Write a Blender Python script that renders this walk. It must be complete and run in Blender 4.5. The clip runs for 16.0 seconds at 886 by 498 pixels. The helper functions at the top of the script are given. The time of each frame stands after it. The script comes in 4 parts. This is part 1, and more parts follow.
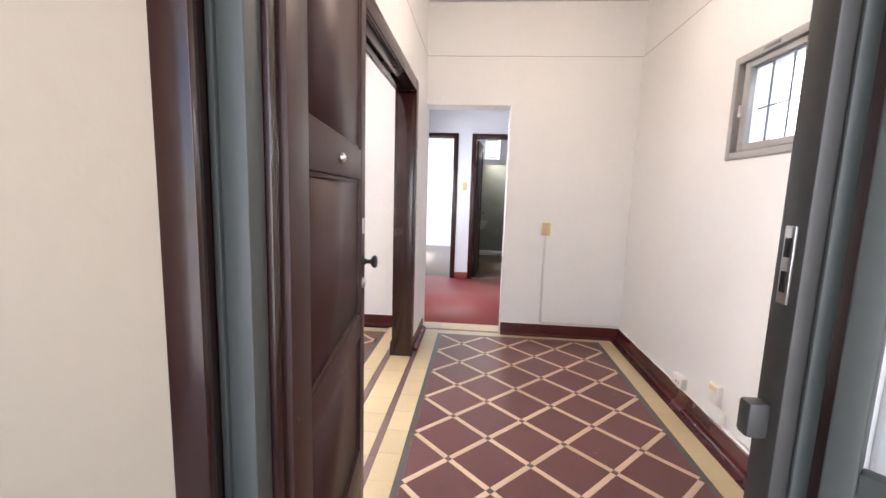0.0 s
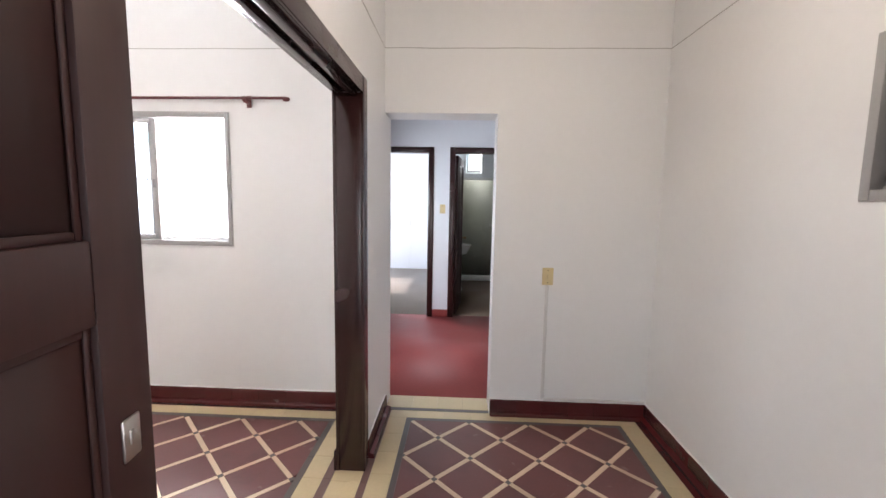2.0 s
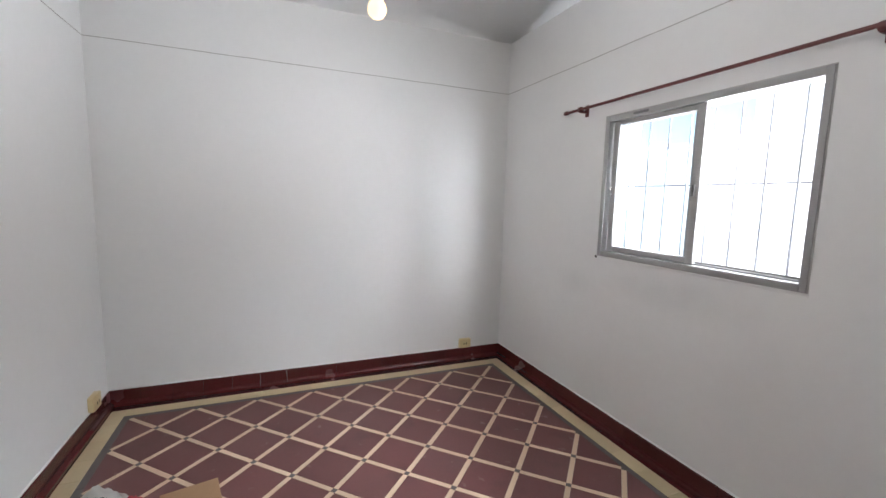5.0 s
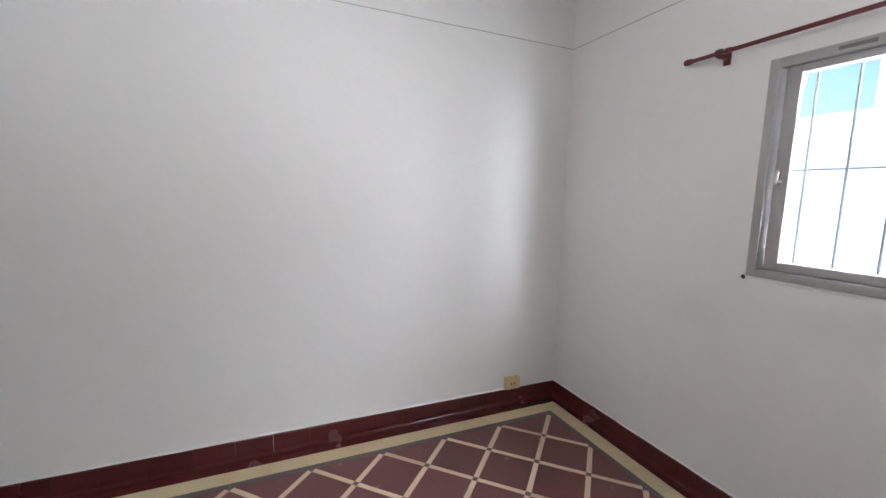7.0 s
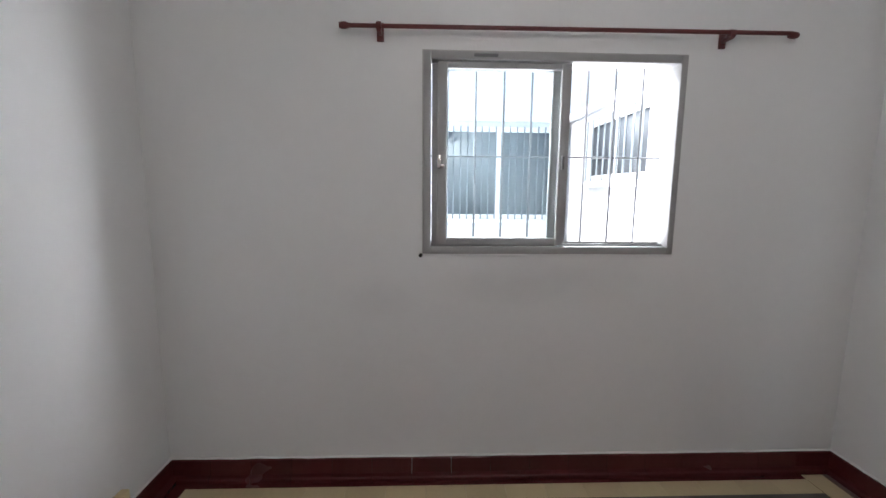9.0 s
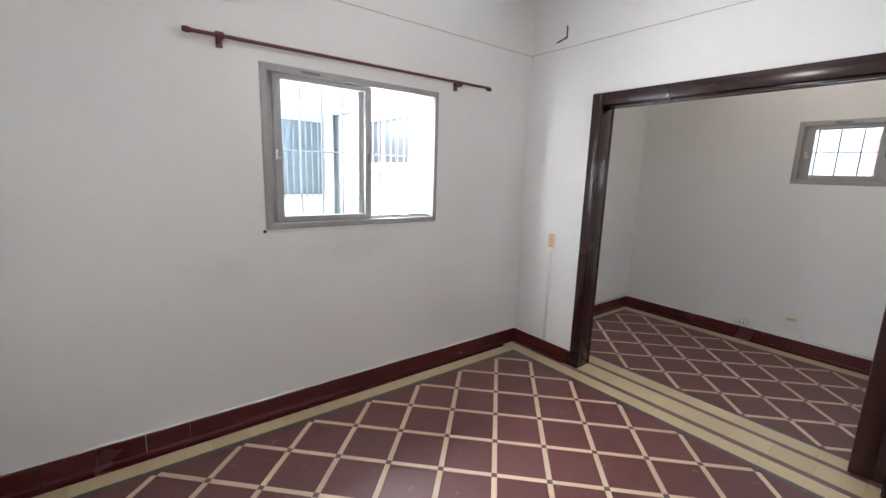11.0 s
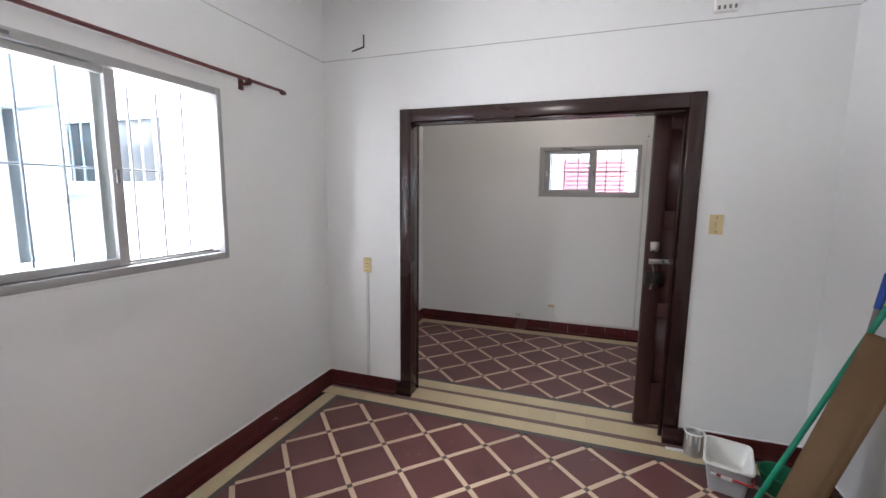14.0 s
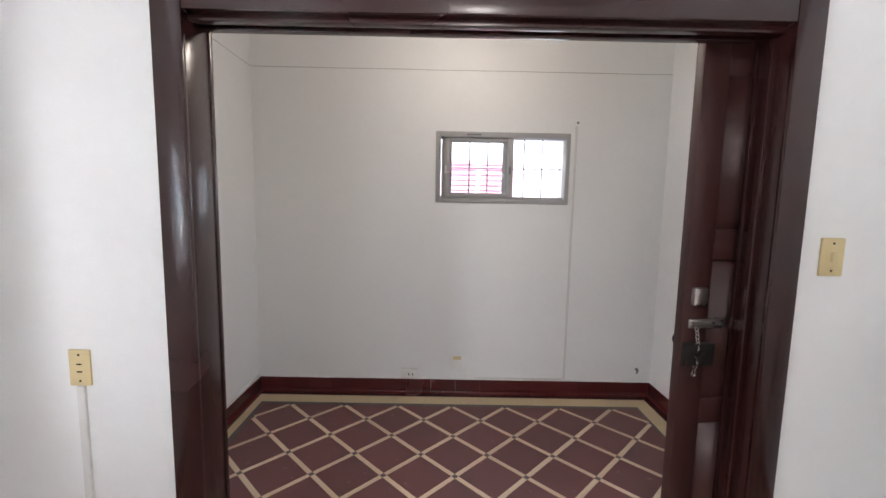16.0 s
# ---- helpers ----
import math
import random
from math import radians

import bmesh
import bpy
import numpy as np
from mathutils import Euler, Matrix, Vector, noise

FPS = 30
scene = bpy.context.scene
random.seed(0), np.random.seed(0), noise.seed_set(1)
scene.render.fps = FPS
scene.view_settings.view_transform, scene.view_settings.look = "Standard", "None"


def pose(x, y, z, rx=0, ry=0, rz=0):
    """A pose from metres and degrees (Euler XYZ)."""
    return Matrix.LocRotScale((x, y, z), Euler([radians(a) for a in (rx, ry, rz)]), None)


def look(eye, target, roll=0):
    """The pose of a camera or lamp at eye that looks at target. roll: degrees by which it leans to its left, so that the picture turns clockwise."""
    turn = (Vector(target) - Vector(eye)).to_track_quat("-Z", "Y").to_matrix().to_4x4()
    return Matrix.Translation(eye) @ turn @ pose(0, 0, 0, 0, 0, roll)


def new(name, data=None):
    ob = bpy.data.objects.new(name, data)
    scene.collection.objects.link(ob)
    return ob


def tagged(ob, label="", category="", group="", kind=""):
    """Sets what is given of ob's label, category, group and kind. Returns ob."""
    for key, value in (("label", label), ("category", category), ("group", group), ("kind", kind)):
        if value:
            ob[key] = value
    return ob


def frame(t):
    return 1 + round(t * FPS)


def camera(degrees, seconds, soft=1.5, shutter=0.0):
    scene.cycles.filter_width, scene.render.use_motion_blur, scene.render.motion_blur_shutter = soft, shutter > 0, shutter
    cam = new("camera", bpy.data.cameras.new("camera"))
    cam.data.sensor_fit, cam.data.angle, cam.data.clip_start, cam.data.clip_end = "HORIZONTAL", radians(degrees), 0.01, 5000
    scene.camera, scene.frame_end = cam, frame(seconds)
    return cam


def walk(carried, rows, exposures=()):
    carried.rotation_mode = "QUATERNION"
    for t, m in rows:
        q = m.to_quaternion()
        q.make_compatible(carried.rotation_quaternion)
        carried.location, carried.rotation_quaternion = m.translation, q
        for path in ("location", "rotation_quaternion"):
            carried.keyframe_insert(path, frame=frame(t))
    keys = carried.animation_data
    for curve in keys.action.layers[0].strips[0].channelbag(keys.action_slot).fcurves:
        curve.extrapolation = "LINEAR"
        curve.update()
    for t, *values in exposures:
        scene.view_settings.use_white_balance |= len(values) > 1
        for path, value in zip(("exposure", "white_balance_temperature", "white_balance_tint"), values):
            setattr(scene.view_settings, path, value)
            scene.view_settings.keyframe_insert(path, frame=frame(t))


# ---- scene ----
cam = camera(93.9, 16.0)
PATH = [
    (0, (0.511, -3.876, 1.317), (0.348, -1.901, 1.05), 1.8),
    (0.5, (0.493, -3.601, 1.338), (0.458, -1.618, 1.082), 1.7),
    (1, (0.5, -3.365, 1.345), (0.49, -1.381, 1.098), 1.3),
    (1.5, (0.528, -3.073, 1.398), (0.522, -1.085, 1.185), 1.1),
    (2, (0.528, -2.866, 1.515), (0.445, -0.88, 1.292), 1.0),
    (2.5, (0.484, -2.597, 1.536), (0.229, -0.623, 1.337), 0.9),
    (3, (0.43, -2.35, 1.53), (-0.292, -0.496, 1.33), 1.3),
    (3.5, (0.35, -2.124, 1.539), (-0.913, -0.586, 1.335), 1.6),
    (4, (0.211, -2.083, 1.513), (-1.412, -0.933, 1.31), 1.9),
    (4.5, (0.075, -2.079, 1.536), (-1.759, -1.318, 1.3), 1.5),
    (7, (-1.175, -2.003, 1.51), (-2.99, -1.205, 1.248), 1.4),
    (7.5, (-1.487, -2.049, 1.54), (-3.073, -0.864, 1.252), 0.9),
    (8, (-1.803, -2.066, 1.524), (-2.992, -0.483, 1.236), 0.8),
    (8.5, (-2.149, -2.015, 1.483), (-2.728, -0.118, 1.224), 1.0),
    (9, (-2.297, -1.966, 1.482), (-2.226, 0.013, 1.201), 0.5),
    (9.5, (-2.466, -2.035, 1.485), (-1.744, -0.189, 1.218), 0.2),
    (10, (-2.653, -2.201, 1.503), (-1.611, -0.52, 1.208), 1.3),
    (12.5, (-3.187, -2.743, 1.57), (-1.84, -1.316, 1.18), 1.7),
    (13, (-3.169, -2.522, 1.559), (-1.64, -1.276, 1.228), 1.5),
    (13.5, (-3.089, -2.234, 1.557), (-1.372, -1.252, 1.263), 0.9),
    (14, (-2.928, -1.913, 1.55), (-1.052, -1.271, 1.29), 0.6),
    (14.5, (-2.648, -1.652, 1.541), (-0.694, -1.316, 1.282), 0.6),
    (15, (-2.301, -1.505, 1.515), (-0.321, -1.334, 1.288), 0.7),
    (15.5, (-1.862, -1.457, 1.526), (0.126, -1.399, 1.313), 0.8),
    (16, (-1.371, -1.45, 1.533), (0.617, -1.462, 1.315), 1.1),
]
walk(cam, [(t, look(eye, goal, roll)) for t, eye, goal, roll in PATH], [
    (0.0, 2.35, 6700, 18), (0.5, 2.45, 6650, 18), (1.0, 2.35, 6600, 17), (1.5, 2.1, 6550, 16), (2.5, 1.62, 6400, 13), (3.5, 1.27, 6250, 12), (4.5, 0.92, 6150, 11), (7.0, 0.85, 6150, 11), (8.0, 0.55, 6100, 11),
    (9.0, 0.35, 6150, 11), (9.5, 0.5, 6150, 11), (10.0, 0.72, 6200, 11), (12.5, 1.15, 6200, 12), (14.0, 0.93, 6100, 12), (15.0, 1.05, 6050, 12), (16.0, 1.42, 6200, 12)])

# ---- world, sun, large lights ----
world = bpy.data.worlds.new("sky")
scene.world = world
world.use_nodes = True
wn = world.node_tree
sky = wn.nodes.new("ShaderNodeTexSky")
sky.sky_type = "NISHITA"
sky.sun_disc = False
sky.sun_elevation, sky.sun_rotation = radians(40), radians(270)
wn.links.new(sky.outputs[0], wn.nodes["Background"].inputs[0])
wn.nodes["Background"].inputs[1].default_value = 0.15


def lamp(name, kind, m, energy, color=(1, 1, 1), size=(0.1, 0.1), spread=180):
    data = bpy.data.lights.new(name, kind)
    data.energy, data.color = energy, color
    if kind == "AREA":
        data.shape, data.size, data.size_y, data.spread = "RECTANGLE", size[0], size[1], radians(spread)
    elif kind == "POINT":
        data.shadow_soft_size = size[0]
    ob = new(name, data)
    ob.matrix_world = m
    return ob


sun = lamp("sun", "SUN", look((-8.0, -0.4, 6.7), (0, -0.4, 0)), 5.0, (1.0, 0.96, 0.91))
sun.data.angle = radians(0.5)
# added area lamps that stand in for skylight at the openings
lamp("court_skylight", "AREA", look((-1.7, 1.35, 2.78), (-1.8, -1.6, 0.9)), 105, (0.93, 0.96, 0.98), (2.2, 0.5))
# added fills, hidden beside and below the window, to brighten the room's walls
lamp("court_fill_east", "AREA", look((-0.92, 0.34, 1.90), (-3.6, -1.0, 1.6)), 18, (0.98, 0.97, 0.97), (0.22, 0.85), 120)
lamp("court_fill_west", "AREA", look((-2.49, 0.34, 1.90), (-0.12, -1.6, 0.9)), 12, (0.98, 0.97, 0.97), (0.22, 0.85), 120)
lamp("court_fill_low", "AREA", look((-1.70, 1.20, 0.90), (-1.7, -3.18, 2.3)), 82, (0.97, 0.97, 0.98), (1.6, 0.45))
lamp("street_skylight", "AREA", look((2.9, -1.9, 2.85), (0.9, -1.9, 0.9)), 8, (0.98, 0.97, 0.95), (1.6, 0.5))
lamp("entrance_skylight", "AREA", look((0.8, -5.2, 1.9), (0.75, -1.5, 1.2)), 1.2, (1.0, 0.95, 0.93), (1.2, 1.8), 80)
# hall and bedroom lamps are added indoors, before openings out of view
lamp("hall_fill", "AREA", look((-0.53, 1.3, 1.5), (1.0, 1.4, 1.0)), 10, (0.88, 0.95, 1.0), (1.0, 1.0))
lamp("bedroom_skylight", "AREA", look((-2.6, 4.6, 1.7), (0.0, 5.2, 1.1)), 26, (0.92, 0.97, 1.0), (1.2, 1.2))
lamp("bath_skylight", "AREA", look((0.77, 5.80, 2.34), (1.2, 3.4, 1.9)), 5, (0.97, 1.0, 0.96), (0.3, 0.4))
lamp("foyer_bulb_light", "POINT", pose(0.93, -1.62, 2.70), 6.5, (1.0, 0.87, 0.72), (0.10, 0))
lamp("bulb_light", "POINT", pose(-1.87, -1.65, 2.298), 11, (1.0, 0.93, 0.85), (0.10, 0))

# ---- materials ----


def material(name, color, rough=0.5, vary=0.08, grain=40.0, stain=0.06, stain_size=1.3, bump=0.15, metallic=0.0, stretch=None, coat=0.0, per_piece=0.0, rough_vary=0.1):
    """A painted or solid surface with fine grain, broad stains and a little relief."""
    m = bpy.data.materials.new(name)
    m.use_nodes = True
    nt = m.node_tree
    n, l = nt.nodes, nt.links
    b = n["Principled BSDF"]
    tc = n.new("ShaderNodeTexCoord")
    mp = n.new("ShaderNodeMapping")
    if stretch:
        mp.inputs["Scale"].default_value = stretch
    geo = n.new("ShaderNodeNewGeometry")
    l.new(geo.outputs["Position"], mp.inputs["Vector"])
    fine = n.new("ShaderNodeTexNoise")
    fine.inputs["Scale"].default_value, fine.inputs["Detail"].default_value = grain, 6
    l.new(mp.outputs[0], fine.inputs["Vector"])
    broad = n.new("ShaderNodeTexNoise")
    broad.inputs["Scale"].default_value, broad.inputs["Detail"].default_value = stain_size, 3
    l.new(geo.outputs["Position"], broad.inputs["Vector"])
    total = n.new("ShaderNodeMath")
    total.operation = "MULTIPLY_ADD"
    l.new(fine.outputs[0], total.inputs[0])
    total.inputs[1].default_value, total.inputs[2].default_value = 2 * vary, 1 - vary
    more = n.new("ShaderNodeMath")
    more.operation = "MULTIPLY_ADD"
    l.new(broad.outputs[0], more.inputs[0])
    more.inputs[1].default_value, more.inputs[2].default_value = 2 * stain, -stain
    both = n.new("ShaderNodeMath")
    both.operation = "ADD"
    l.new(total.outputs[0], both.inputs[0])
    l.new(more.outputs[0], both.inputs[1])
    last = both
    if per_piece:
        info = n.new("ShaderNodeObjectInfo")
        pp = n.new("ShaderNodeMath")
        pp.operation = "MULTIPLY_ADD"
        l.new(info.outputs["Random"], pp.inputs[0])
        pp.inputs[1].default_value, pp.inputs[2].default_value = 2 * per_piece, -per_piece
        s2 = n.new("ShaderNodeMath")
        s2.operation = "ADD"
        l.new(both.outputs[0], s2.inputs[0])
        l.new(pp.outputs[0], s2.inputs[1])
        last = s2
    mul = n.new("ShaderNodeVectorMath")
    mul.operation = "SCALE"
    mul.inputs[0].default_value = color
    l.new(last.outputs[0], mul.inputs["Scale"])
    l.new(mul.outputs[0], b.inputs["Base Color"])
    rg = n.new("ShaderNodeMath")
    rg.operation = "MULTIPLY_ADD"
    l.new(broad.outputs[0], rg.inputs[0])
    rg.inputs[1].default_value, rg.inputs[2].default_value = 2 * rough_vary, rough - rough_vary
    l.new(rg.outputs[0], b.inputs["Roughness"])
    b.inputs["Metallic"].default_value = metallic
    b.inputs["Coat Weight"].default_value = coat
    b.inputs["Coat Roughness"].default_value = 0.12
    if bump:
        bp = n.new("ShaderNodeBump")
        bp.inputs["Strength"].default_value, bp.inputs["Distance"].default_value = bump, 0.004
        l.new(fine.outputs[0], bp.inputs["Height"])
        l.new(bp.outputs[0], b.inputs["Normal"])
    return m


def glowing(name, color, strength):
    m = bpy.data.materials.new(name)
    m.use_nodes = True
    b = m.node_tree.nodes["Principled BSDF"]
    b.inputs["Base Color"].default_value = (*color, 1)
    b.inputs["Emission Color"].default_value = (*color, 1)
    b.inputs["Emission Strength"].default_value = strength
    return m


def glass(name, color):
    m = bpy.data.materials.new(name)
    m.use_nodes = True
    b = m.node_tree.nodes["Principled BSDF"]
    b.inputs["Base Color"].default_value = (*color, 1)
    b.inputs["Transmission Weight"].default_value = 1.0
    b.inputs["Roughness"].default_value = 0.0
    b.inputs["IOR"].default_value = 1.05
    return m


M_WALL = material("white_wall_paint", (0.79, 0.79, 0.785), 0.5, 0.02, 22, 0.045, 0.9, 0.22)


def smudged(m, centre, reach, depth):
    """A faint grey smudge of its own shape on a wall."""
    nt = m.node_tree
    n, l = nt.nodes, nt.links
    geo = n.new("ShaderNodeNewGeometry")
    off = n.new("ShaderNodeVectorMath")
    off.operation = "SUBTRACT"
    off.inputs[1].default_value = centre
    l.new(geo.outputs["Position"], off.inputs[0])
    sc = n.new("ShaderNodeVectorMath")
    sc.operation = "DIVIDE"
    sc.inputs[1].default_value = reach
    l.new(off.outputs[0], sc.inputs[0])
    ln = n.new("ShaderNodeVectorMath")
    ln.operation = "LENGTH"
    l.new(sc.outputs[0], ln.inputs[0])
    mr = n.new("ShaderNodeMapRange")
    mr.inputs["From Min"].default_value, mr.inputs["From Max"].default_value = 1.0, 0.1
    mr.interpolation_type = "SMOOTHSTEP"
    l.new(ln.outputs["Value"], mr.inputs["Value"])
    nz = n.new("ShaderNodeTexNoise")
    nz.inputs["Scale"].default_value, nz.inputs["Detail"].default_value = 5.0, 6
    l.new(geo.outputs["Position"], nz.inputs["Vector"])
    a = n.new("ShaderNodeMath")
    a.operation = "MULTIPLY"
    l.new(mr.outputs[0], a.inputs[0])
    l.new(nz.outputs[0], a.inputs[1])
    b = n.new("ShaderNodeMath")
    b.operation = "MULTIPLY_ADD"
    l.new(a.outputs[0], b.inputs[0])
    b.inputs[1].default_value, b.inputs[2].default_value = -2 * depth, 1.0
    bsdf = n["Principled BSDF"]
    src = bsdf.inputs["Base Color"].links[0].from_socket
    mul = n.new("ShaderNodeVectorMath")
    mul.operation = "SCALE"
    l.new(src, mul.inputs[0])
    l.new(b.outputs[0], mul.inputs["Scale"])
    l.new(mul.outputs[0], bsdf.inputs["Base Color"])
    return m


def speckled(m, color, scale, low, high, amount):
    """Scattered worn spots of another colour."""
    nt = m.node_tree
    n, l = nt.nodes, nt.links
    geo = n.new("ShaderNodeNewGeometry")
    nz = n.new("ShaderNodeTexNoise")
    nz.inputs["Scale"].default_value, nz.inputs["Detail"].default_value = scale, 4
    l.new(geo.outputs["Position"], nz.inputs["Vector"])
    mr = n.new("ShaderNodeMapRange")
    mr.inputs["From Min"].default_value, mr.inputs["From Max"].default_value, mr.inputs["To Max"].default_value = low, high, amount
    l.new(nz.outputs[0], mr.inputs["Value"])
    bsdf = n["Principled BSDF"]
    src = bsdf.inputs["Base Color"].links[0].from_socket
    mx = n.new("ShaderNodeMix")
    mx.data_type = "RGBA"
    l.new(mr.outputs[0], mx.inputs["Factor"])
    l.new(src, mx.inputs["A"])
    mx.inputs["B"].default_value = (*color, 1)
    l.new(mx.outputs["Result"], bsdf.inputs["Base Color"])
    return m


M_WALL_NORTH = smudged(smudged(material("white_wall_paint_smudged", (0.79, 0.79, 0.785), 0.5, 0.02, 22, 0.045, 0.9, 0.22), (-1.75, 0.02, 1.03), (0.62, 0.3, 0.16), 0.09), (-2.55, 0.02, 0.95), (0.3, 0.3, 0.14), 0.05)
M_CEIL = material("white_ceiling_paint", (0.79, 0.79, 0.785), 0.7, 0.02, 25, 0.03, 0.8, 0.2)
M_HALL = material("bluish_wall_paint", (0.74, 0.76, 0.80), 0.6, 0.02, 22, 0.03, 0.9, 0.15)
M_CREAMWALL = material("cream_outer_paint", (0.50, 0.43, 0.335), 0.7, 0.04, 18, 0.06, 1.5, 0.4)
M_FIELD = material("oxblood_cement_tile", (0.122, 0.042, 0.041), 0.40, 0.10, 60, 0.16, 2.2, 0.04, per_piece=0.07)
speckled(M_FIELD, (0.30, 0.22, 0.21), 13, 0.66, 0.74, 0.35)
speckled(M_FIELD, (0.05, 0.022, 0.022), 4, 0.58, 0.72, 0.35)
M_STRIP = material("cream_cement_strip", (0.58, 0.44, 0.31), 0.44, 0.08, 60, 0.16, 2.0, 0.04, per_piece=0.08)
M_BORDER = material("yellow_cream_cement_tile", (0.53, 0.43, 0.26), 0.38, 0.07, 50, 0.14, 2.4, 0.04, per_piece=0.06)
M_DARK = material("charcoal_cement_strip", (0.085, 0.072, 0.070), 0.38, 0.10, 60, 0.12, 2.0, 0.04)
M_STRIPE = material("brown_cement_stripe", (0.15, 0.085, 0.08), 0.38, 0.10, 60, 0.12, 2.0, 0.04)
M_BASE = material("oxblood_glazed_tile", (0.078, 0.014, 0.015), 0.26, 0.10, 50, 0.07, 3.0, 0.05, per_piece=0.10, rough_vary=0.04)
M_RED = material("red_painted_cement", (0.26, 0.040, 0.038), 0.55, 0.10, 30, 0.16, 2.5, 0.10)
M_GREYFLOOR = material("grey_brown_cement", (0.26, 0.22, 0.19), 0.5, 0.08, 30, 0.1, 1.5, 0.1)
M_BROWNFLOOR = material("brown_cement", (0.17, 0.115, 0.08), 0.5, 0.1, 30, 0.12, 1.5, 0.1)
M_WOOD = material("dark_mahogany_varnish", (0.027, 0.0085, 0.008), 0.24, 0.18, 9, 0.12, 2.0, 0.05, stretch=(6, 6, 0.5), coat=0.15)
M_DOOR = material("mahogany_door_varnish", (0.042, 0.0130, 0.0110), 0.50, 0.20, 9, 0.14, 2.0, 0.05, stretch=(6, 6, 0.4), coat=0.0)
M_DOOR.node_tree.nodes["Principled BSDF"].inputs["Specular IOR Level"].default_value = 0.5
M_ALU = material("grey_aluminium", (0.36, 0.355, 0.35), 0.6, 0.05, 80, 0.05, 3.0, 0.04)
M_STEEL = material("grey_painted_steel", (0.072, 0.083, 0.081), 0.5, 0.08, 50, 0.12, 4.0, 0.06)
M_STEELDARK = material("dark_grey_painted_steel", (0.05, 0.050, 0.049), 0.45, 0.08, 50, 0.12, 4.0, 0.06)
M_IRON = material("grey_painted_iron", (0.20, 0.205, 0.22), 0.5, 0.08, 60, 0.1, 4.0, 0.1)
M_ROD = material("reddish_brown_rod", (0.11, 0.022, 0.022), 0.35, 0.12, 40, 0.08, 3.0, 0.05)
M_IVORY = material("ivory_plastic", (0.62, 0.50, 0.27), 0.4, 0.03, 60, 0.06, 6.0, 0.02)
M_WHITEPLASTIC = material("white_plastic", (0.78, 0.77, 0.74), 0.4, 0.03, 60, 0.05, 6.0, 0.02)
M_BLACK = material("black_hole", (0.01, 0.01, 0.01), 0.8, 0.05, 60, 0.05, 6.0, 0.0)
M_CHROME = material("worn_chrome", (0.62, 0.60, 0.57), 0.28, 0.05, 60, 0.08, 8.0, 0.02, metallic=1.0)
M_BRASS = material("dull_brass", (0.40, 0.28, 0.14), 0.35, 0.1, 60, 0.1, 8.0, 0.04, metallic=0.9)
M_IRONDARK = material("black_iron", (0.03, 0.028, 0.027), 0.4, 0.1, 60, 0.1, 8.0, 0.05, metallic=0.5)
M_CARD = material("brown_cardboard", (0.33, 0.20, 0.105), 0.75, 0.07, 35, 0.1, 3.0, 0.12)
M_GREENPLASTIC = material("green_plastic", (0.012, 0.15, 0.07), 0.35, 0.05, 60, 0.06, 6.0, 0.03)
M_TEALPOLE = material("teal_green_pole", (0.012, 0.25, 0.15), 0.35, 0.05, 60, 0.06, 6.0, 0.03)
M_GREYPOLE = material("grey_metal_pole", (0.22, 0.22, 0.22), 0.4, 0.05, 60, 0.06, 6.0, 0.03, metallic=0.6)
M_BLUEPLASTIC = material("blue_plastic", (0.02, 0.07, 0.38), 0.4, 0.05, 60, 0.06, 6.0, 0.03)
M_YELLOWPLASTIC = material("yellow_plastic", (0.6, 0.55, 0.06), 0.4, 0.05, 60, 0.06, 6.0, 0.03)
M_TIN = material("tin_metal", (0.50, 0.49, 0.48), 0.33, 0.08, 40, 0.15, 9.0, 0.05, metallic=0.9)
M_GREYPLASTIC = material("grey_plastic", (0.16, 0.16, 0.165), 0.45, 0.05, 50, 0.08, 6.0, 0.04)
M_TUBSHADE = material("shaded_white_tub", (0.40, 0.40, 0.41), 0.5, 0.05, 50, 0.10, 6.0, 0.04)
M_REDPAINT = material("red_spatter", (0.42, 0.02, 0.02), 0.4, 0.08, 50, 0.1, 6.0, 0.05)
M_BLACKPLASTIC = material("black_plastic", (0.012, 0.012, 0.013), 0.4, 0.05, 50, 0.1, 6.0, 0.04)
M_CLOTHWHITE = material("white_rag", (0.72, 0.70, 0.67), 0.85, 0.05, 50, 0.1, 6.0, 0.3)
M_CLOTHRED = material("red_rag", (0.5, 0.06, 0.08), 0.85, 0.05, 50, 0.1, 6.0, 0.3)
M_CLOTHDARK = material("dark_rag", (0.03, 0.03, 0.045), 0.85, 0.05, 50, 0.1, 6.0, 0.3)
M_FACADE = material("white_facade_render", (0.78, 0.79, 0.80), 0.75, 0.03, 14, 0.05, 0.7, 0.3)
M_SKYPANEL = material("pale_sky_blue", (0.58, 0.68, 0.74), 0.75, 0.03, 14, 0.05, 0.7, 0.3)
M_PINK = material("pink_facade", (0.74, 0.32, 0.40), 0.7, 0.04, 14, 0.06, 0.7, 0.3)
M_GROUND = material("pale_concrete", (0.52, 0.51, 0.49), 0.8, 0.08, 12, 0.1, 0.5, 0.3)
M_SHUTTER = material("grey_window_slat", (0.19, 0.215, 0.235), 0.5, 0.05, 30, 0.08, 2.0, 0.05)
M_DARKGLASS = material("dim_window_glass", (0.05, 0.06, 0.07), 0.55, 0.05, 10, 0.1, 1.0, 0.0)
M_BATHTILE = material("pale_green_bath_tile", (0.52, 0.53, 0.45), 0.25, 0.03, 30, 0.05, 1.5, 0.03)
M_CERAMIC = material("white_ceramic", (0.80, 0.80, 0.78), 0.15, 0.02, 20, 0.03, 3.0, 0.0)
M_SILL = material("dark_sill_grey", (0.17, 0.165, 0.155), 0.85, 0.12, 30, 0.15, 2.0, 0.3)
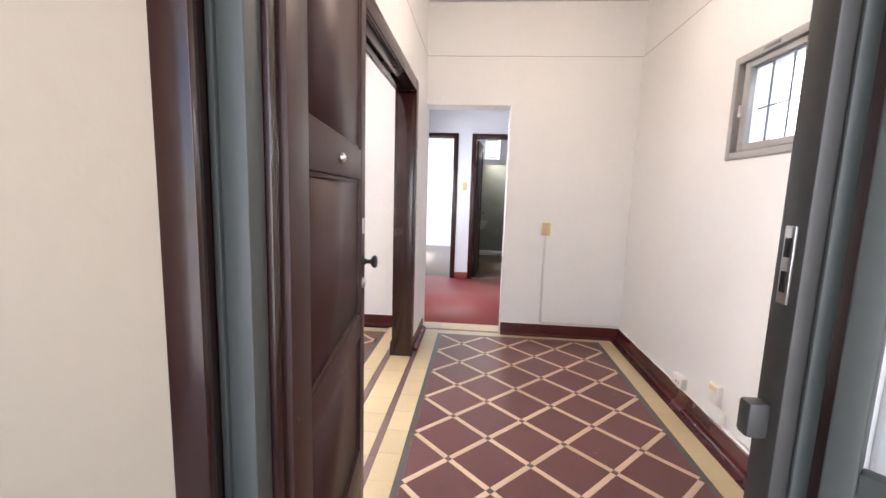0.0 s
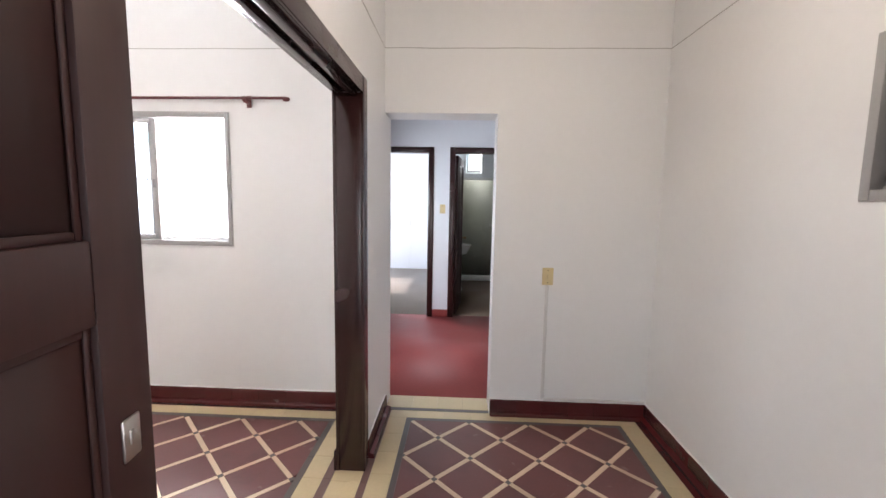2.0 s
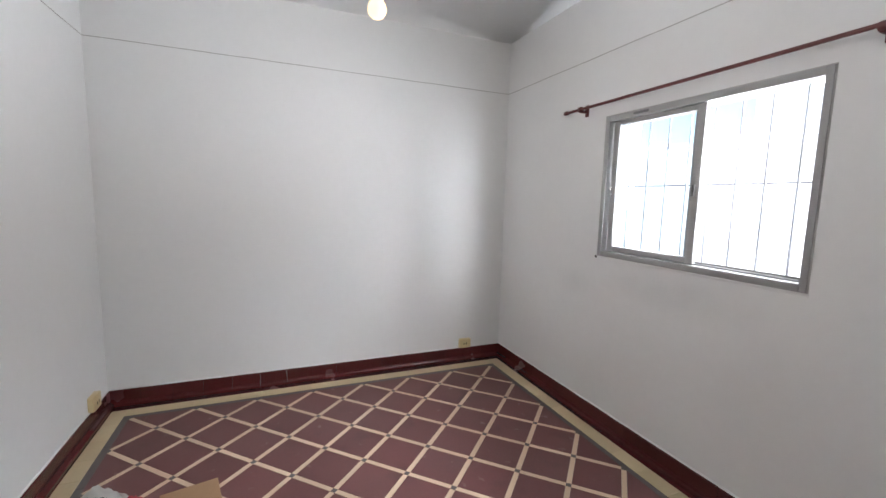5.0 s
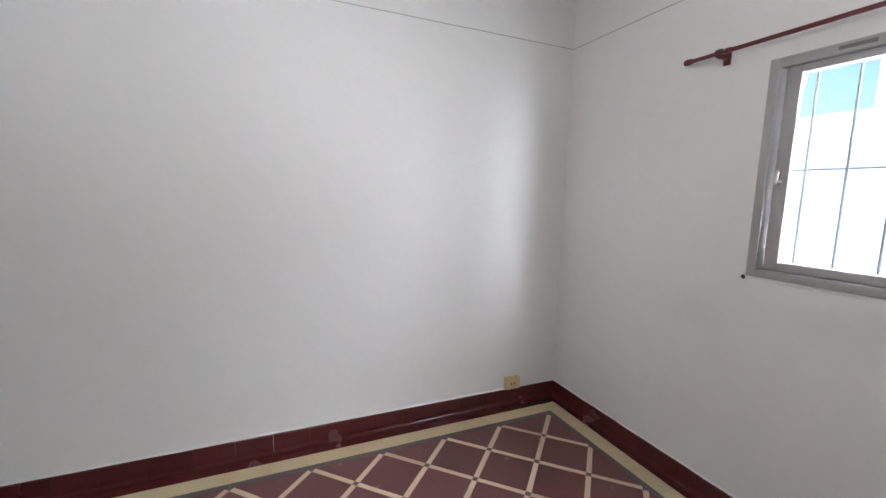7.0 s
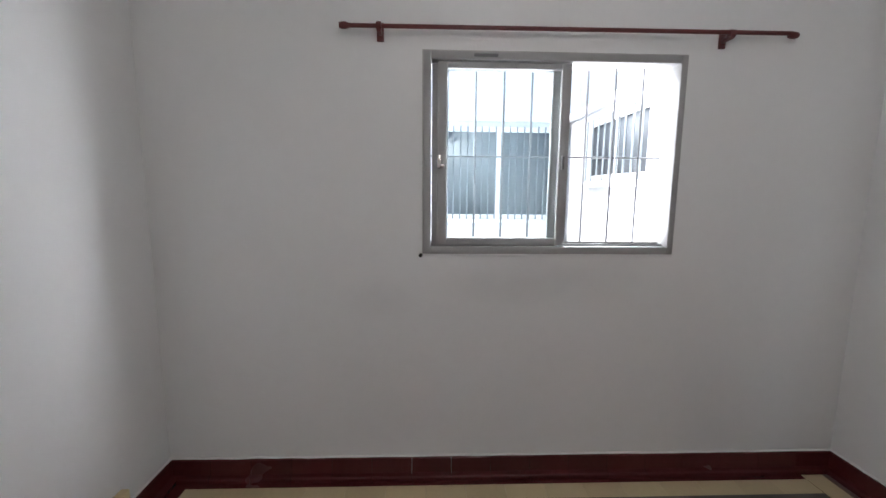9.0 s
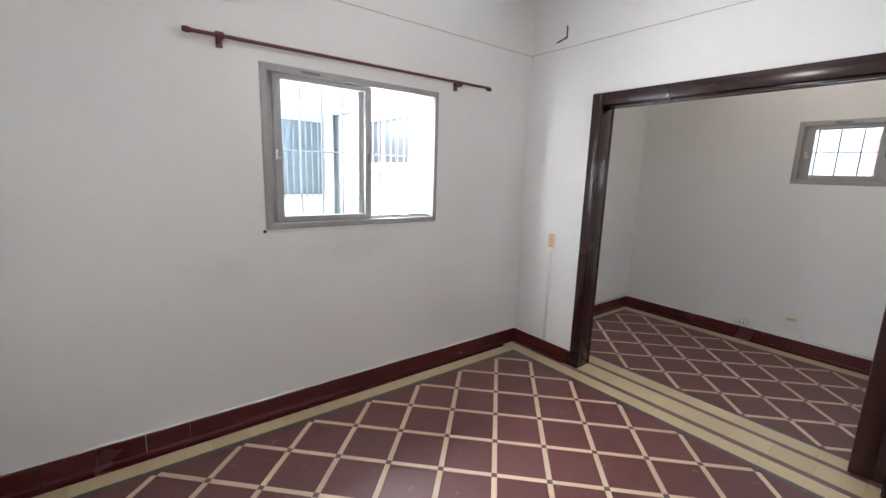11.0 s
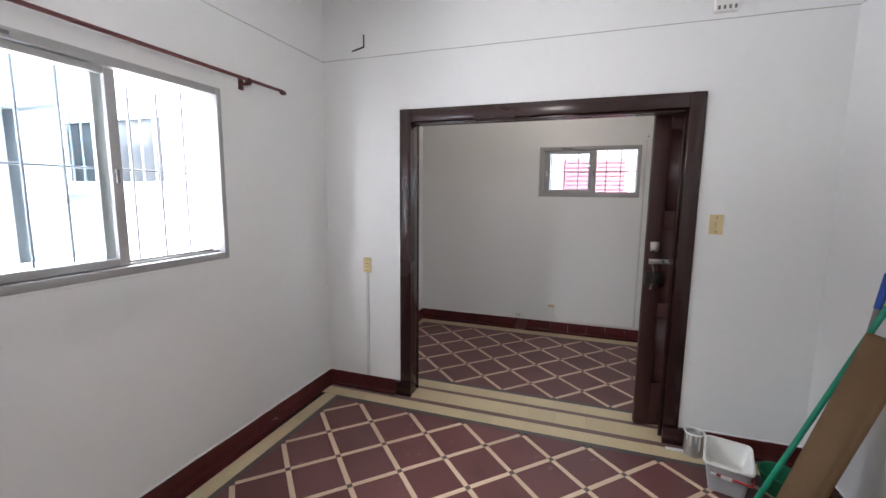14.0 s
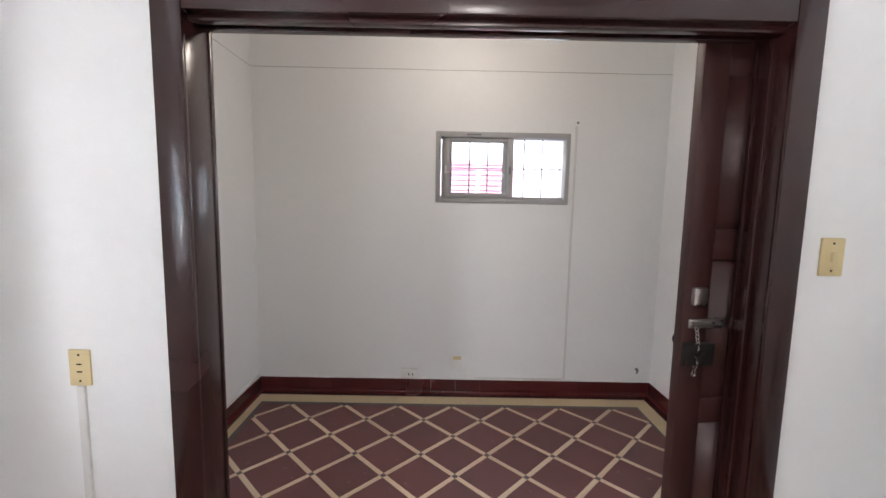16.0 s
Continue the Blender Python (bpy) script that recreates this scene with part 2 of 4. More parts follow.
M_CONDUIT = material("greyish_white_paint", (0.66, 0.65, 0.63), 0.5, 0.04, 40, 0.06, 2.0, 0.1)
# one grey holds both the dust and the shadow line of seams
M_SEAMLINE = material("dust_and_shadow_line", (0.45, 0.435, 0.42), 0.8, 0.25, 30, 0.35, 2.0, 0.1)
M_PANE = glass("clear_glass", (0.88, 0.935, 0.95))
M_BULB = glowing("lit_bulb", (1.0, 0.70, 0.36), 1.0)

# ---- builders ----


def add_box(bm, a, b):
    """A box between two corners."""
    x0, y0, z0 = (min(p, q) for p, q in zip(a, b))
    x1, y1, z1 = (max(p, q) for p, q in zip(a, b))
    v = [bm.verts.new(p) for p in ((x0, y0, z0), (x1, y0, z0), (x1, y1, z0), (x0, y1, z0), (x0, y0, z1), (x1, y0, z1), (x1, y1, z1), (x0, y1, z1))]
    for f in ((3, 2, 1, 0), (4, 5, 6, 7), (0, 1, 5, 4), (1, 2, 6, 5), (2, 3, 7, 6), (3, 0, 4, 7)):
        bm.faces.new([v[i] for i in f])


def box(a, b, bevel=0.0, segments=2):
    bm = bmesh.new()
    add_box(bm, a, b)
    if bevel:
        bmesh.ops.bevel(bm, geom=bm.edges[:], offset=bevel, segments=segments, profile=0.5, affect="EDGES")
    return bm


def rod(p, q, r, r2=None, sides=18, ends=True):
    """A round bar from p to q."""
    p, q = Vector(p), Vector(q)
    bm = bmesh.new()
    bmesh.ops.create_cone(bm, cap_ends=ends, segments=sides, radius1=r, radius2=r if r2 is None else r2, depth=(q - p).length)
    bmesh.ops.transform(bm, matrix=Matrix.Translation((p + q) / 2) @ (q - p).to_track_quat("Z", "Y").to_matrix().to_4x4(), verts=bm.verts)
    return bm


def turned(profile, m=None, sides=28):
    """A body of revolution about z: (radius, height) pairs from the bottom up."""
    bm = bmesh.new()
    rings = []
    for r, z in profile:
        if r < 1e-5:
            rings.append([bm.verts.new((0, 0, z))])
        else:
            rings.append([bm.verts.new((r * math.cos(2 * math.pi * k / sides), r * math.sin(2 * math.pi * k / sides), z)) for k in range(sides)])
    for a, b in zip(rings, rings[1:]):
        for k in range(sides):
            j = (k + 1) % sides
            if len(a) == 1 and len(b) == 1:
                continue
            if len(a) == 1:
                bm.faces.new((a[0], b[j], b[k]))
            elif len(b) == 1:
                bm.faces.new((a[k], a[j], b[0]))
            else:
                bm.faces.new((a[k], a[j], b[j], b[k]))
    bmesh.ops.recalc_face_normals(bm, faces=bm.faces)
    if m:
        bmesh.ops.transform(bm, matrix=m, verts=bm.verts)
    return bm


def merged(*bms):
    """Several shapes as one mesh."""
    out = bmesh.new()
    for bm in bms:
        tmp = bpy.data.meshes.new("tmp")
        bm.to_mesh(tmp)
        bm.free()
        out.from_mesh(tmp)
        bpy.data.meshes.remove(tmp)
    return out


def mesh_of(name, bm, mat, smooth=25):
    me = bpy.data.meshes.new(name)
    if smooth:
        for f in bm.faces:
            f.smooth = True
        limit = radians(smooth)
        for e in bm.edges:
            if len(e.link_faces) != 2 or e.calc_face_angle(0.0) > limit:
                e.smooth = False
    bm.to_mesh(me)
    bm.free()
    me.materials.append(mat)
    return me


def part(name, bm, mat, parent=None, label="", smooth=25):
    ob = new(name, mesh_of(name, bm, mat, smooth))
    if parent:
        ob.parent = parent
        ob.matrix_parent_inverse = parent.matrix_basis.inverted()
    if label:
        ob["label"] = label
    return ob


def thing(name, label, category, at=(0, 0, 0), kind="", group=""):
    ob = new(name)
    ob.empty_display_size = 0.1
    ob.matrix_basis = Matrix.Translation(at)
    return tagged(ob, label, category, group, kind)


def setting(name, bm, mat, label, category):
    return tagged(part(name, bm, mat), label, category, kind="structure")


def wall(name, axis, c0, c1, a0, a1, z0, z1, mat, label, holes=()):
    """A wall along the other axis between a0 and a1; holes are (a0, a1, z0, z1)."""
    cuts_a = sorted({a0, a1, *(h[0] for h in holes), *(h[1] for h in holes)})
    cuts_z = sorted({z0, z1, *(h[2] for h in holes), *(h[3] for h in holes)})
    cuts_a = [a for a in cuts_a if a0 <= a <= a1]
    cuts_z = [z for z in cuts_z if z0 <= z <= z1]
    solid = {}
    for i in range(len(cuts_a) - 1):
        for j in range(len(cuts_z) - 1):
            ca, cz = (cuts_a[i] + cuts_a[i + 1]) / 2, (cuts_z[j] + cuts_z[j + 1]) / 2
            solid[i, j] = not any(h[0] < ca < h[1] and h[2] < cz < h[3] for h in holes)
    bm = bmesh.new()
    verts = {}

    def v(i, j, k):
        if (i, j, k) not in verts:
            c = (c0, c1)[k]
            verts[i, j, k] = bm.verts.new((c, cuts_a[i], cuts_z[j]) if axis == "x" else (cuts_a[i], c, cuts_z[j]))
        return verts[i, j, k]

    for (i, j), s in solid.items():
        if not s:
            continue
        for k in (0, 1):
            bm.faces.new([v(i, j, k), v(i + 1, j, k), v(i + 1, j + 1, k), v(i, j + 1, k)])
        for di, dj, e in ((-1, 0, ((i, j), (i, j + 1))), (1, 0, ((i + 1, j), (i + 1, j + 1))), (0, -1, ((i, j), (i + 1, j))), (0, 1, ((i, j + 1), (i + 1, j + 1)))):
            if not solid.get((i + di, j + dj), False):
                (p, q) = e
                bm.faces.new([v(*p, 0), v(*q, 0), v(*q, 1), v(*p, 1)])
    bmesh.ops.recalc_face_normals(bm, faces=bm.faces)
    return setting(name, bm, mat, label, "wall")


# ---- large structure ----
H = 2.98
XE, XW, YN, YS = 1.868, -3.607, 0.0, -3.18
YB = 0.02
XP = -0.124
OP0, OP1, OPZ = -2.475, -0.682, 2.088

wall("wall_north_living", "y", YB, 0.20, -3.80, XP + 0.004, -0.2, H + 0.1, M_WALL_NORTH, "white painted plaster wall with a sliding window", [(-2.295, -1.125, 1.205, 2.085)])
wall("wall_north_foyer", "y", YN, 0.235, XP, 2.07, -0.2, H + 0.1, M_WALL, "white painted plaster wall with a plain opening", [(0.0, 0.762, -0.2, 2.113)])
wall("wall_partition", "x", XP, 0.0, YS, YN, -0.2, H + 0.1, M_WALL, "white painted partition wall with a wide framed opening", [(OP0, OP1, -0.2, OPZ)])
wall("wall_east", "x", XE, 2.07, -3.31, YN, -0.2, H + 0.1, M_WALL, "white painted plaster wall with a high sliding window", [(-2.401, -1.432, 1.570, 2.053)])
wall("wall_south_living", "y", YS - 0.12, YS, XW, XP, -0.2, H + 0.1, M_WALL, "white painted plaster wall of the living room")
wall("wall_south_entrance", "y", -3.31, YS, XP, XE, -0.2, H + 0.1, M_WALL, "white painted plaster wall with the entrance doorway", [(0.095, 1.015, -0.2, 2.16)])
wall("wall_west", "x", XW - 0.15, XW, -3.30, YB, -0.2, H + 0.1, M_WALL, "white painted plaster wall of the living room")
setting("ceiling", box((-3.75, -3.30, H), (2.05, 0.2, H + 0.12)), M_CEIL, "white painted plaster ceiling", "ceiling")

# hall, bedroom and bathroom beyond the foyer
wall("wall_hall_north", "y", 2.523, 2.64, -0.54, 2.07, -0.1, H, M_HALL, "bluish white painted wall with two doorways", [(-0.50, 0.118, -0.1, 2.165), (0.425, 1.18, -0.1, 2.165)])
wall("wall_hall_west", "x", -0.64, -0.54, 0.235, 2.64, -0.2, H, M_HALL, "bluish white painted wall of the hall", [(0.75, 1.85, 0.9, 1.5)])
wall("wall_hall_east", "x", 2.07, 2.19, 0.235, 6.0, -0.2, H, M_HALL, "bluish white painted wall of the hall")
wall("wall_bath_west", "x", 0.24, 0.34, 2.64, 5.70, -0.2, H, M_HALL, "white painted wall between bathroom and bedroom")
wall("wall_bath_north", "y", 5.70, 5.82, 0.24, 2.07, -0.2, H, M_HALL, "white painted bathroom wall with a small high window", [(0.62, 0.92, 2.12, 2.55)])
wall("wall_bedroom_north", "y", 6.5, 6.62, -3.0, 0.34, -0.2, H, M_HALL, "white painted bedroom wall")
wall("wall_bedroom_west", "x", -3.0, -2.88, 2.64, 6.5, -0.2, H, M_HALL, "white painted bedroom wall with a window", [(3.9, 5.3, 1.0, 2.2)])
wall("wall_bedroom_south", "y", 2.64, 2.76, -2.88, -0.54, -0.2, H, M_HALL, "white painted bedroom wall")
setting("ceiling_hall", box((-0.64, 0.235, H), (2.19, 2.64, H + 0.1)), M_CEIL, "white painted hall ceiling", "ceiling")
setting("ceiling_rear", box((-3.0, 2.64, H), (2.19, 6.62, H + 0.1)), M_CEIL, "white painted ceiling of the rear rooms", "ceiling")
setting("floor_hall", box((-0.54, 0.232, -0.12), (2.07, 2.60, 0.0)), M_RED, "red painted cement hall floor", "floor")
setting("floor_bedroom", box((-2.88, 2.60, -0.12), (0.24, 6.5, -0.004)), M_GREYFLOOR, "grey cement bedroom floor", "floor")
setting("floor_bath", box((0.24, 2.60, -0.12), (2.07, 5.7, -0.004)), M_BROWNFLOOR, "dull brown cement bathroom floor", "floor")

# ---- tiled floors ----


def clip(poly, x0, x1, y0, y1):
    """A polygon cut to a rectangle."""
    for axis, bound, keep in ((0, x0, 1), (0, x1, -1), (1, y0, 1), (1, y1, -1)):
        out = []
        for p, q in zip(poly, poly[1:] + poly[:1]):
            dp, dq = keep * (p[axis] - bound), keep * (q[axis] - bound)
            if dp >= 0:
                out.append(p)
            if dp * dq < -1e-12:
                f = dp / (dp - dq)
                out.append((p[0] + f * (q[0] - p[0]), p[1] + f * (q[1] - p[1])))
        poly = out
        if len(poly) < 3:
            return []
    return poly


def area(poly):
    return abs(sum(p[0] * q[1] - q[0] * p[1] for p, q in zip(poly, poly[1:] + poly[:1]))) / 2


def slab(poly, top=0.0, thick=0.02, chamfer=0.0008):
    """A flat piece with slightly broken edges."""
    bm = bmesh.new()
    cx, cy = sum(p[0] for p in poly) / len(poly), sum(p[1] for p in poly) / len(poly)

    def shrink(p, d):
        r = math.hypot(p[0] - cx, p[1] - cy) or 1
        return (p[0] - (p[0] - cx) / r * d, p[1] - (p[1] - cy) / r * d)

    up = [bm.verts.new((*shrink(p, chamfer * 1.4), top)) for p in poly]
    mid = [bm.verts.new((*p, top - chamfer)) for p in poly]
    low = [bm.verts.new((*p, top - thick)) for p in poly]
    bm.faces.new(up)
    for a, b in ((up, mid), (mid, low)):
        for k in range(len(poly)):
            j = (k + 1) % len(poly)
            bm.faces.new((a[k], b[k], b[j], a[j]))
    bmesh.ops.recalc_face_normals(bm, faces=bm.faces)
    return bm


shared = {}


def piece(name, poly, mat, parent, top=0.0):
    """A floor piece; alike pieces share one mesh."""
    cx, cy = sum(p[0] for p in poly) / len(poly), sum(p[1] for p in poly) / len(poly)
    key = (name, mat.name, tuple((round(p[0] - cx, 4), round(p[1] - cy, 4)) for p in poly))
    if key not in shared:
        shared[key] = mesh_of(name, slab([(p[0] - cx, p[1] - cy) for p in poly]), mat, 0)
    ob = new(name, shared[key])
    ob.parent = parent
    ob.location = (cx, cy, top)
    return ob


def diamond_field(floor, x0, x1, y0, y1, nx, ny, p=0.2, w=0.029):
    """Diamonds of half-diagonal p round the nodes (nx, ny), with cream strips and dark dots between."""
    h = w / 2 * math.sqrt(2)
    gap = 0.0006
    ni, nj = int(8 / p), int(8 / p)
    for i in range(-ni, ni):
        for j in range(-nj, nj):
            x, y = nx + i * p, ny + j * p
            if not (x0 - p - 0.01 <= x <= x1 + p + 0.01 and y0 - p - 0.01 <= y <= y1 + p + 0.01):
                continue
            if (i + j) % 2:
                r = p - h - gap
                poly = clip([(x - r, y), (x, y - r), (x + r, y), (x, y + r)], x0, x1, y0, y1)
                if poly and area(poly) > 2e-4:
                    piece("diamond_tile", poly, M_FIELD, floor)
            else:
                r = h - gap
                poly = clip([(x - r, y), (x, y - r), (x + r, y), (x, y + r)], x0, x1, y0, y1)
                if poly and area(poly) > 1e-4:
                    piece("dot_tile", poly, M_DARK, floor)
                for sx in (-1, 1):
                    # strip from this node towards the next one diagonally ahead
                    quad = [(x + sx * (h - gap), y + gap), (x + sx * (p - gap), y + p - h + gap), (x + sx * (p - h + gap), y + p - gap), (x + sx * gap, y + h - gap)]
                    poly = clip(quad if sx > 0 else quad[::-1], x0, x1, y0, y1)
                    if poly and area(poly) > 2e-4:
                        piece("strip_tile", poly, M_STRIP, floor)


def rect(x0, x1, y0, y1):
    return [(x0, y0), (x1, y0), (x1, y1), (x0, y1)]


def border(floor, name, mat, x0, x1, y0, y1, step=0.2, gap=0.0005):
    """A run of border tiles along the longer side."""
    if x1 - x0 >= y1 - y0:
        n = max(1, round((x1 - x0) / step))
        for k in range(n):
            a, b = x0 + (x1 - x0) * k / n, x0 + (x1 - x0) * (k + 1) / n
            piece(name, rect(a + gap, b - gap, y0 + gap, y1 - gap), mat, floor)
    else:
        n = max(1, round((y1 - y0) / step))
        for k in range(n):
            a, b = y0 + (y1 - y0) * k / n, y0 + (y1 - y0) * (k + 1) / n
            piece(name, rect(x0 + gap, x1 - gap, a + gap, b - gap), mat, floor)


def ring(floor, name, mat, outer, inner, step=0.2):
    X0, X1, Y0, Y1 = outer
    x0, x1, y0, y1 = inner
    border(floor, name, mat, X0, X1, y1, Y1, step)
    border(floor, name, mat, X0, X1, Y0, y0, step)
    border(floor, name, mat, X0, x0, y0, y1, step)
    border(floor, name, mat, x1, X1, y0, y1, step)


bed_living = setting("floor_living", box((XW, YS, -0.14), (-0.06, YB, -0.012)), M_DARK, "dark red cement tiles in a diamond pattern with cream strips", "floor")
bed_foyer = setting("floor_foyer", box((-0.058, -3.31, -0.14), (XE, 0.231, -0.012)), M_DARK, "dark red cement tiles in a diamond pattern with cream strips", "floor")

LF = (-3.363, -0.350, -2.995, -0.195)
LD = (-3.40, -0.312, -3.035, -0.158)
LC = (-3.50, -0.312, -3.13, -0.055)
diamond_field(bed_living, *LF, -3.163, -0.395)
ring(bed_living, "charcoal_tile", M_DARK, LD, LF, 0.4)
ring(bed_living, "cream_tile", M_BORDER, LC, LD)
ring(bed_living, "foot_tile", M_BASE, (XW, -0.312, YS, YB), LC)
# bands under the wide opening
border(bed_living, "cream_tile", M_BORDER, -0.312, -0.198, YS, YB)
border(bed_living, "stripe_tile", M_STRIPE, -0.198, -0.152, YS, YB, 0.4)
border(bed_foyer, "cream_tile", M_BORDER, -0.150, 0.012, -3.18, 0.0)
border(bed_foyer, "stripe_tile", M_STRIPE, 0.012, 0.052, -3.18, 0.0, 0.4)

FF = (0.210, 1.63, -2.97, -0.134)
FD = (0.175, 1.665, -2.99, -0.10)
FC = (0.052, 1.785, -3.10, 0.0)
diamond_field(bed_foyer, *FF, 0.8185, -0.337, 0.203)
ring(bed_foyer, "charcoal_tile", M_DARK, FD, FF, 0.4)
ring(bed_foyer, "cream_tile", M_BORDER, FC, FD)
border(bed_foyer, "foot_tile", M_BASE, 1.785, XE, -3.10, 0.0)
border(bed_foyer, "foot_tile", M_BASE, 0.054, XE, -3.31, -3.10)
border(bed_foyer, "charcoal_tile", M_DARK, 0.002, 0.760, 0.002, 0.040, 0.4)
border(bed_foyer, "cream_tile", M_BORDER, 0.002, 0.760, 0.042, 0.230)

# ---- baseboards of glazed tiles ----
PROFILE = ((0, 0), (0.046, 0), (0.046, 0.018), (0.041, 0.026), (0.019, 0.031), (0.018, 0.040), (0.015, 0.106), (0.010, 0.112), (0, 0.112))
base_mesh = {}


def base_tile_mesh(length):
    key = round(length, 4)
    if key not in base_mesh:
        bm = bmesh.new()
        a = [bm.verts.new((0.0007, -d, z)) for d, z in PROFILE]
        b = [bm.verts.new((length - 0.0007, -d, z)) for d, z in PROFILE]
        bm.faces.new(a)
        bm.faces.new(b[::-1])
        for k in range(len(PROFILE)):
            j = (k + 1) % len(PROFILE)
            bm.faces.new((a[k], b[k], b[j], a[j]))
        bmesh.ops.recalc_face_normals(bm, faces=bm.faces)
        base_mesh[key] = mesh_of("baseboard_tile", bm, M_BASE, 0)
    return base_mesh[key]


def baseboard(name, p, q, label="dark red glazed tile baseboard"):
    """Tiles from p to q, with the room on the right hand."""
    p, q = Vector((*p, 0)), Vector((*q, 0))
    run = (q - p).length
    turn = math.degrees(math.atan2(q.y - p.y, q.x - p.x))
    root = thing(name, label, "baseboard", p, "structure")
    n = max(1, round(run / 0.2))
    for k in range(n):
        ob = new("baseboard_tile", base_tile_mesh(run / n))
        ob.parent = root
        ob.matrix_basis = pose(run / n * k * math.cos(radians(turn)), run / n * k * math.sin(radians(turn)), random.uniform(0.0003, 0.002), 0, 0, turn)
    # plaster bead along the top
    d = (q - p).normalized()
    side = Vector((d.y, -d.x, 0))
    pts = [p + d * (run * k / 40) + side * (0.005 + random.uniform(-0.001, 0.0015)) + Vector((0, 0, 0.116 + random.uniform(-0.002, 0.002))) for k in range(41)]
    bm = bmesh.new()
    rows = []
    for c in pts:
        rows.append([bm.verts.new(c + side * (0.006 * math.cos(a)) + Vector((0, 0, 0.005 * math.sin(a)))) for a in [k * math.pi / 3 for k in range(6)]])
    for a, b in zip(rows, rows[1:]):
        for k in range(6):
            bm.faces.new((a[k], a[(k + 1) % 6], b[(k + 1) % 6], b[k]))
    bmesh.ops.recalc_face_normals(bm, faces=bm.faces)
    part("plaster_bead", bm, M_WALL, root, "rough white plaster bead")
    return root


baseboard("baseboard_living_west", (XW, YS), (XW, YB))
baseboard("baseboard_living_north", (XW, YB), (XP, YB))
baseboard("baseboard_living_east", (XP, YB), (XP, -0.585))
baseboard("baseboard_living_east", (XP, -2.572), (XP, YS))
baseboard("baseboard_living_south", (XP, YS), (XW, YS))
baseboard("baseboard_foyer_west", (0.0, -0.585), (0.0, YN))
baseboard("baseboard_foyer_west", (0.0, YS), (0.0, -2.572))
baseboard("baseboard_foyer_north", (0.764, YN), (XE, YN))
baseboard("baseboard_foyer_east", (XE, YN), (XE, YS))
baseboard("baseboard_foyer_south", (XE, YS), (1.05, YS))

setting("baseboard_hall_north", merged(box((0.165, 2.509, 0.001), (0.372, 2.523, 0.10), 0.003), box((1.24, 2.509, 0.001), (2.07, 2.523, 0.10), 0.003)), M_RED, "red painted hall baseboard", "baseboard")


# ---- hairline ledge high on the walls ----


def ledge(name, p, q, z=2.531):
    """A thin uneven plaster ledge from p to q."""
    p, q = Vector((*p, z)), Vector((*q, z))
    d = (q - p).normalized()
    side = Vector((d.y, -d.x, 0))
    n = int((q - p).length / 0.08) + 1
    bm = bmesh.new()
    rows = []
    for k in range(n + 1):
        c = p + (q - p) * (k / n) + Vector((0, 0, 0.003 * noise.noise(Vector((k * 0.31, p.x, p.y)))))
        r = 0.0035 + 0.0025 * noise.noise(Vector((k * 0.17, p.y, p.x + 5)))
        rows.append([bm.verts.new(c + Vector((0, 0, a)) + side * b) for a, b in ((0.004, -0.002), (0.002, r * 0.6), (-0.002, r * 0.6), (-0.003, -0.002))])
    for a, b in zip(rows, rows[1:]):
        for k in range(4):
            bm.faces.new((a[k], a[(k + 1) % 4], b[(k + 1) % 4], b[k]))
    bmesh.ops.recalc_face_normals(bm, faces=bm.faces)
    return setting(name, bm, M_SEAMLINE, "thin uneven plaster seam, dust and shadow line in one grey", "trim")


ledge("trim_living_west", (XW, YS), (XW, YB))
ledge("trim_living_north", (XW, YB), (XP, YB))
ledge("trim_living_east", (XP, YB), (XP, YS))
ledge("trim_living_south", (XP, YS), (XW, YS))
ledge("trim_foyer_west", (0, YS), (0, YN))
ledge("trim_foyer_north", (0, YN), (XE, YN))
ledge("trim_foyer_east", (XE, YN), (XE, YS))

# ---- the wide framed opening ----


def framed_opening():
    root = thing("door_frame", "dark varnished mahogany frame round a wide opening", "door frame", (XP, (OP0 + OP1) / 2, 0), "structure")
    for side, (x0, x1) in (("living", (XP - 0.020, XP - 0.001)), ("foyer", (0.001, 0.020))):
        part("casing", box((x0, -0.709, 0.10 if side == "living" else 0.0), (x1, -0.621, 2.149), 0.004), M_WOOD, root)
        part("casing", box((x0, -2.533, 0.10 if side == "living" else 0.0), (x1, -2.449, 2.149), 0.004), M_WOOD, root)
        part("head_casing", box((x0 + 0.001, -2.449, 2.063), (x1 - 0.001, -0.709, 2.148), 0.004), M_WOOD, root)
        if side == "living":
            part("plinth", box((XP - 0.034, -0.712, 0.0), (XP - 0.001, -0.590, 0.112), 0.005), M_WOOD, root)
            part("plinth", box((XP - 0.034, -2.566, 0.0), (XP - 0.001, -2.446, 0.112), 0.005), M_WOOD, root)
    for y0, y1 in ((-0.706, -0.684), (-2.473, -2.452)):
        part("jamb_lining", box((XP - 0.004, y0, 0.0), (0.004, y1, 2.066), 0.002), M_WOOD, root)
    part("head_lining", box((XP - 0.004, -2.452, 2.066), (0.004, -0.706, 2.086), 0.002), M_WOOD, root)
    # stop strips with a groove between them
    for x0, x1 in ((-0.108, -0.078), (-0.046, -0.016)):
        part("stop_strip", box((x0, -2.452, 2.046), (x1, -0.706, 2.066), 0.002), M_WOOD, root)
    for y0, y1 in ((-2.452, -2.436),):
        part("stop_strip", box((-0.075, y0, 0.001), (-0.045, y1, 2.046), 0.002), M_WOOD, root)


framed_opening()


# ---- sliding windows ----


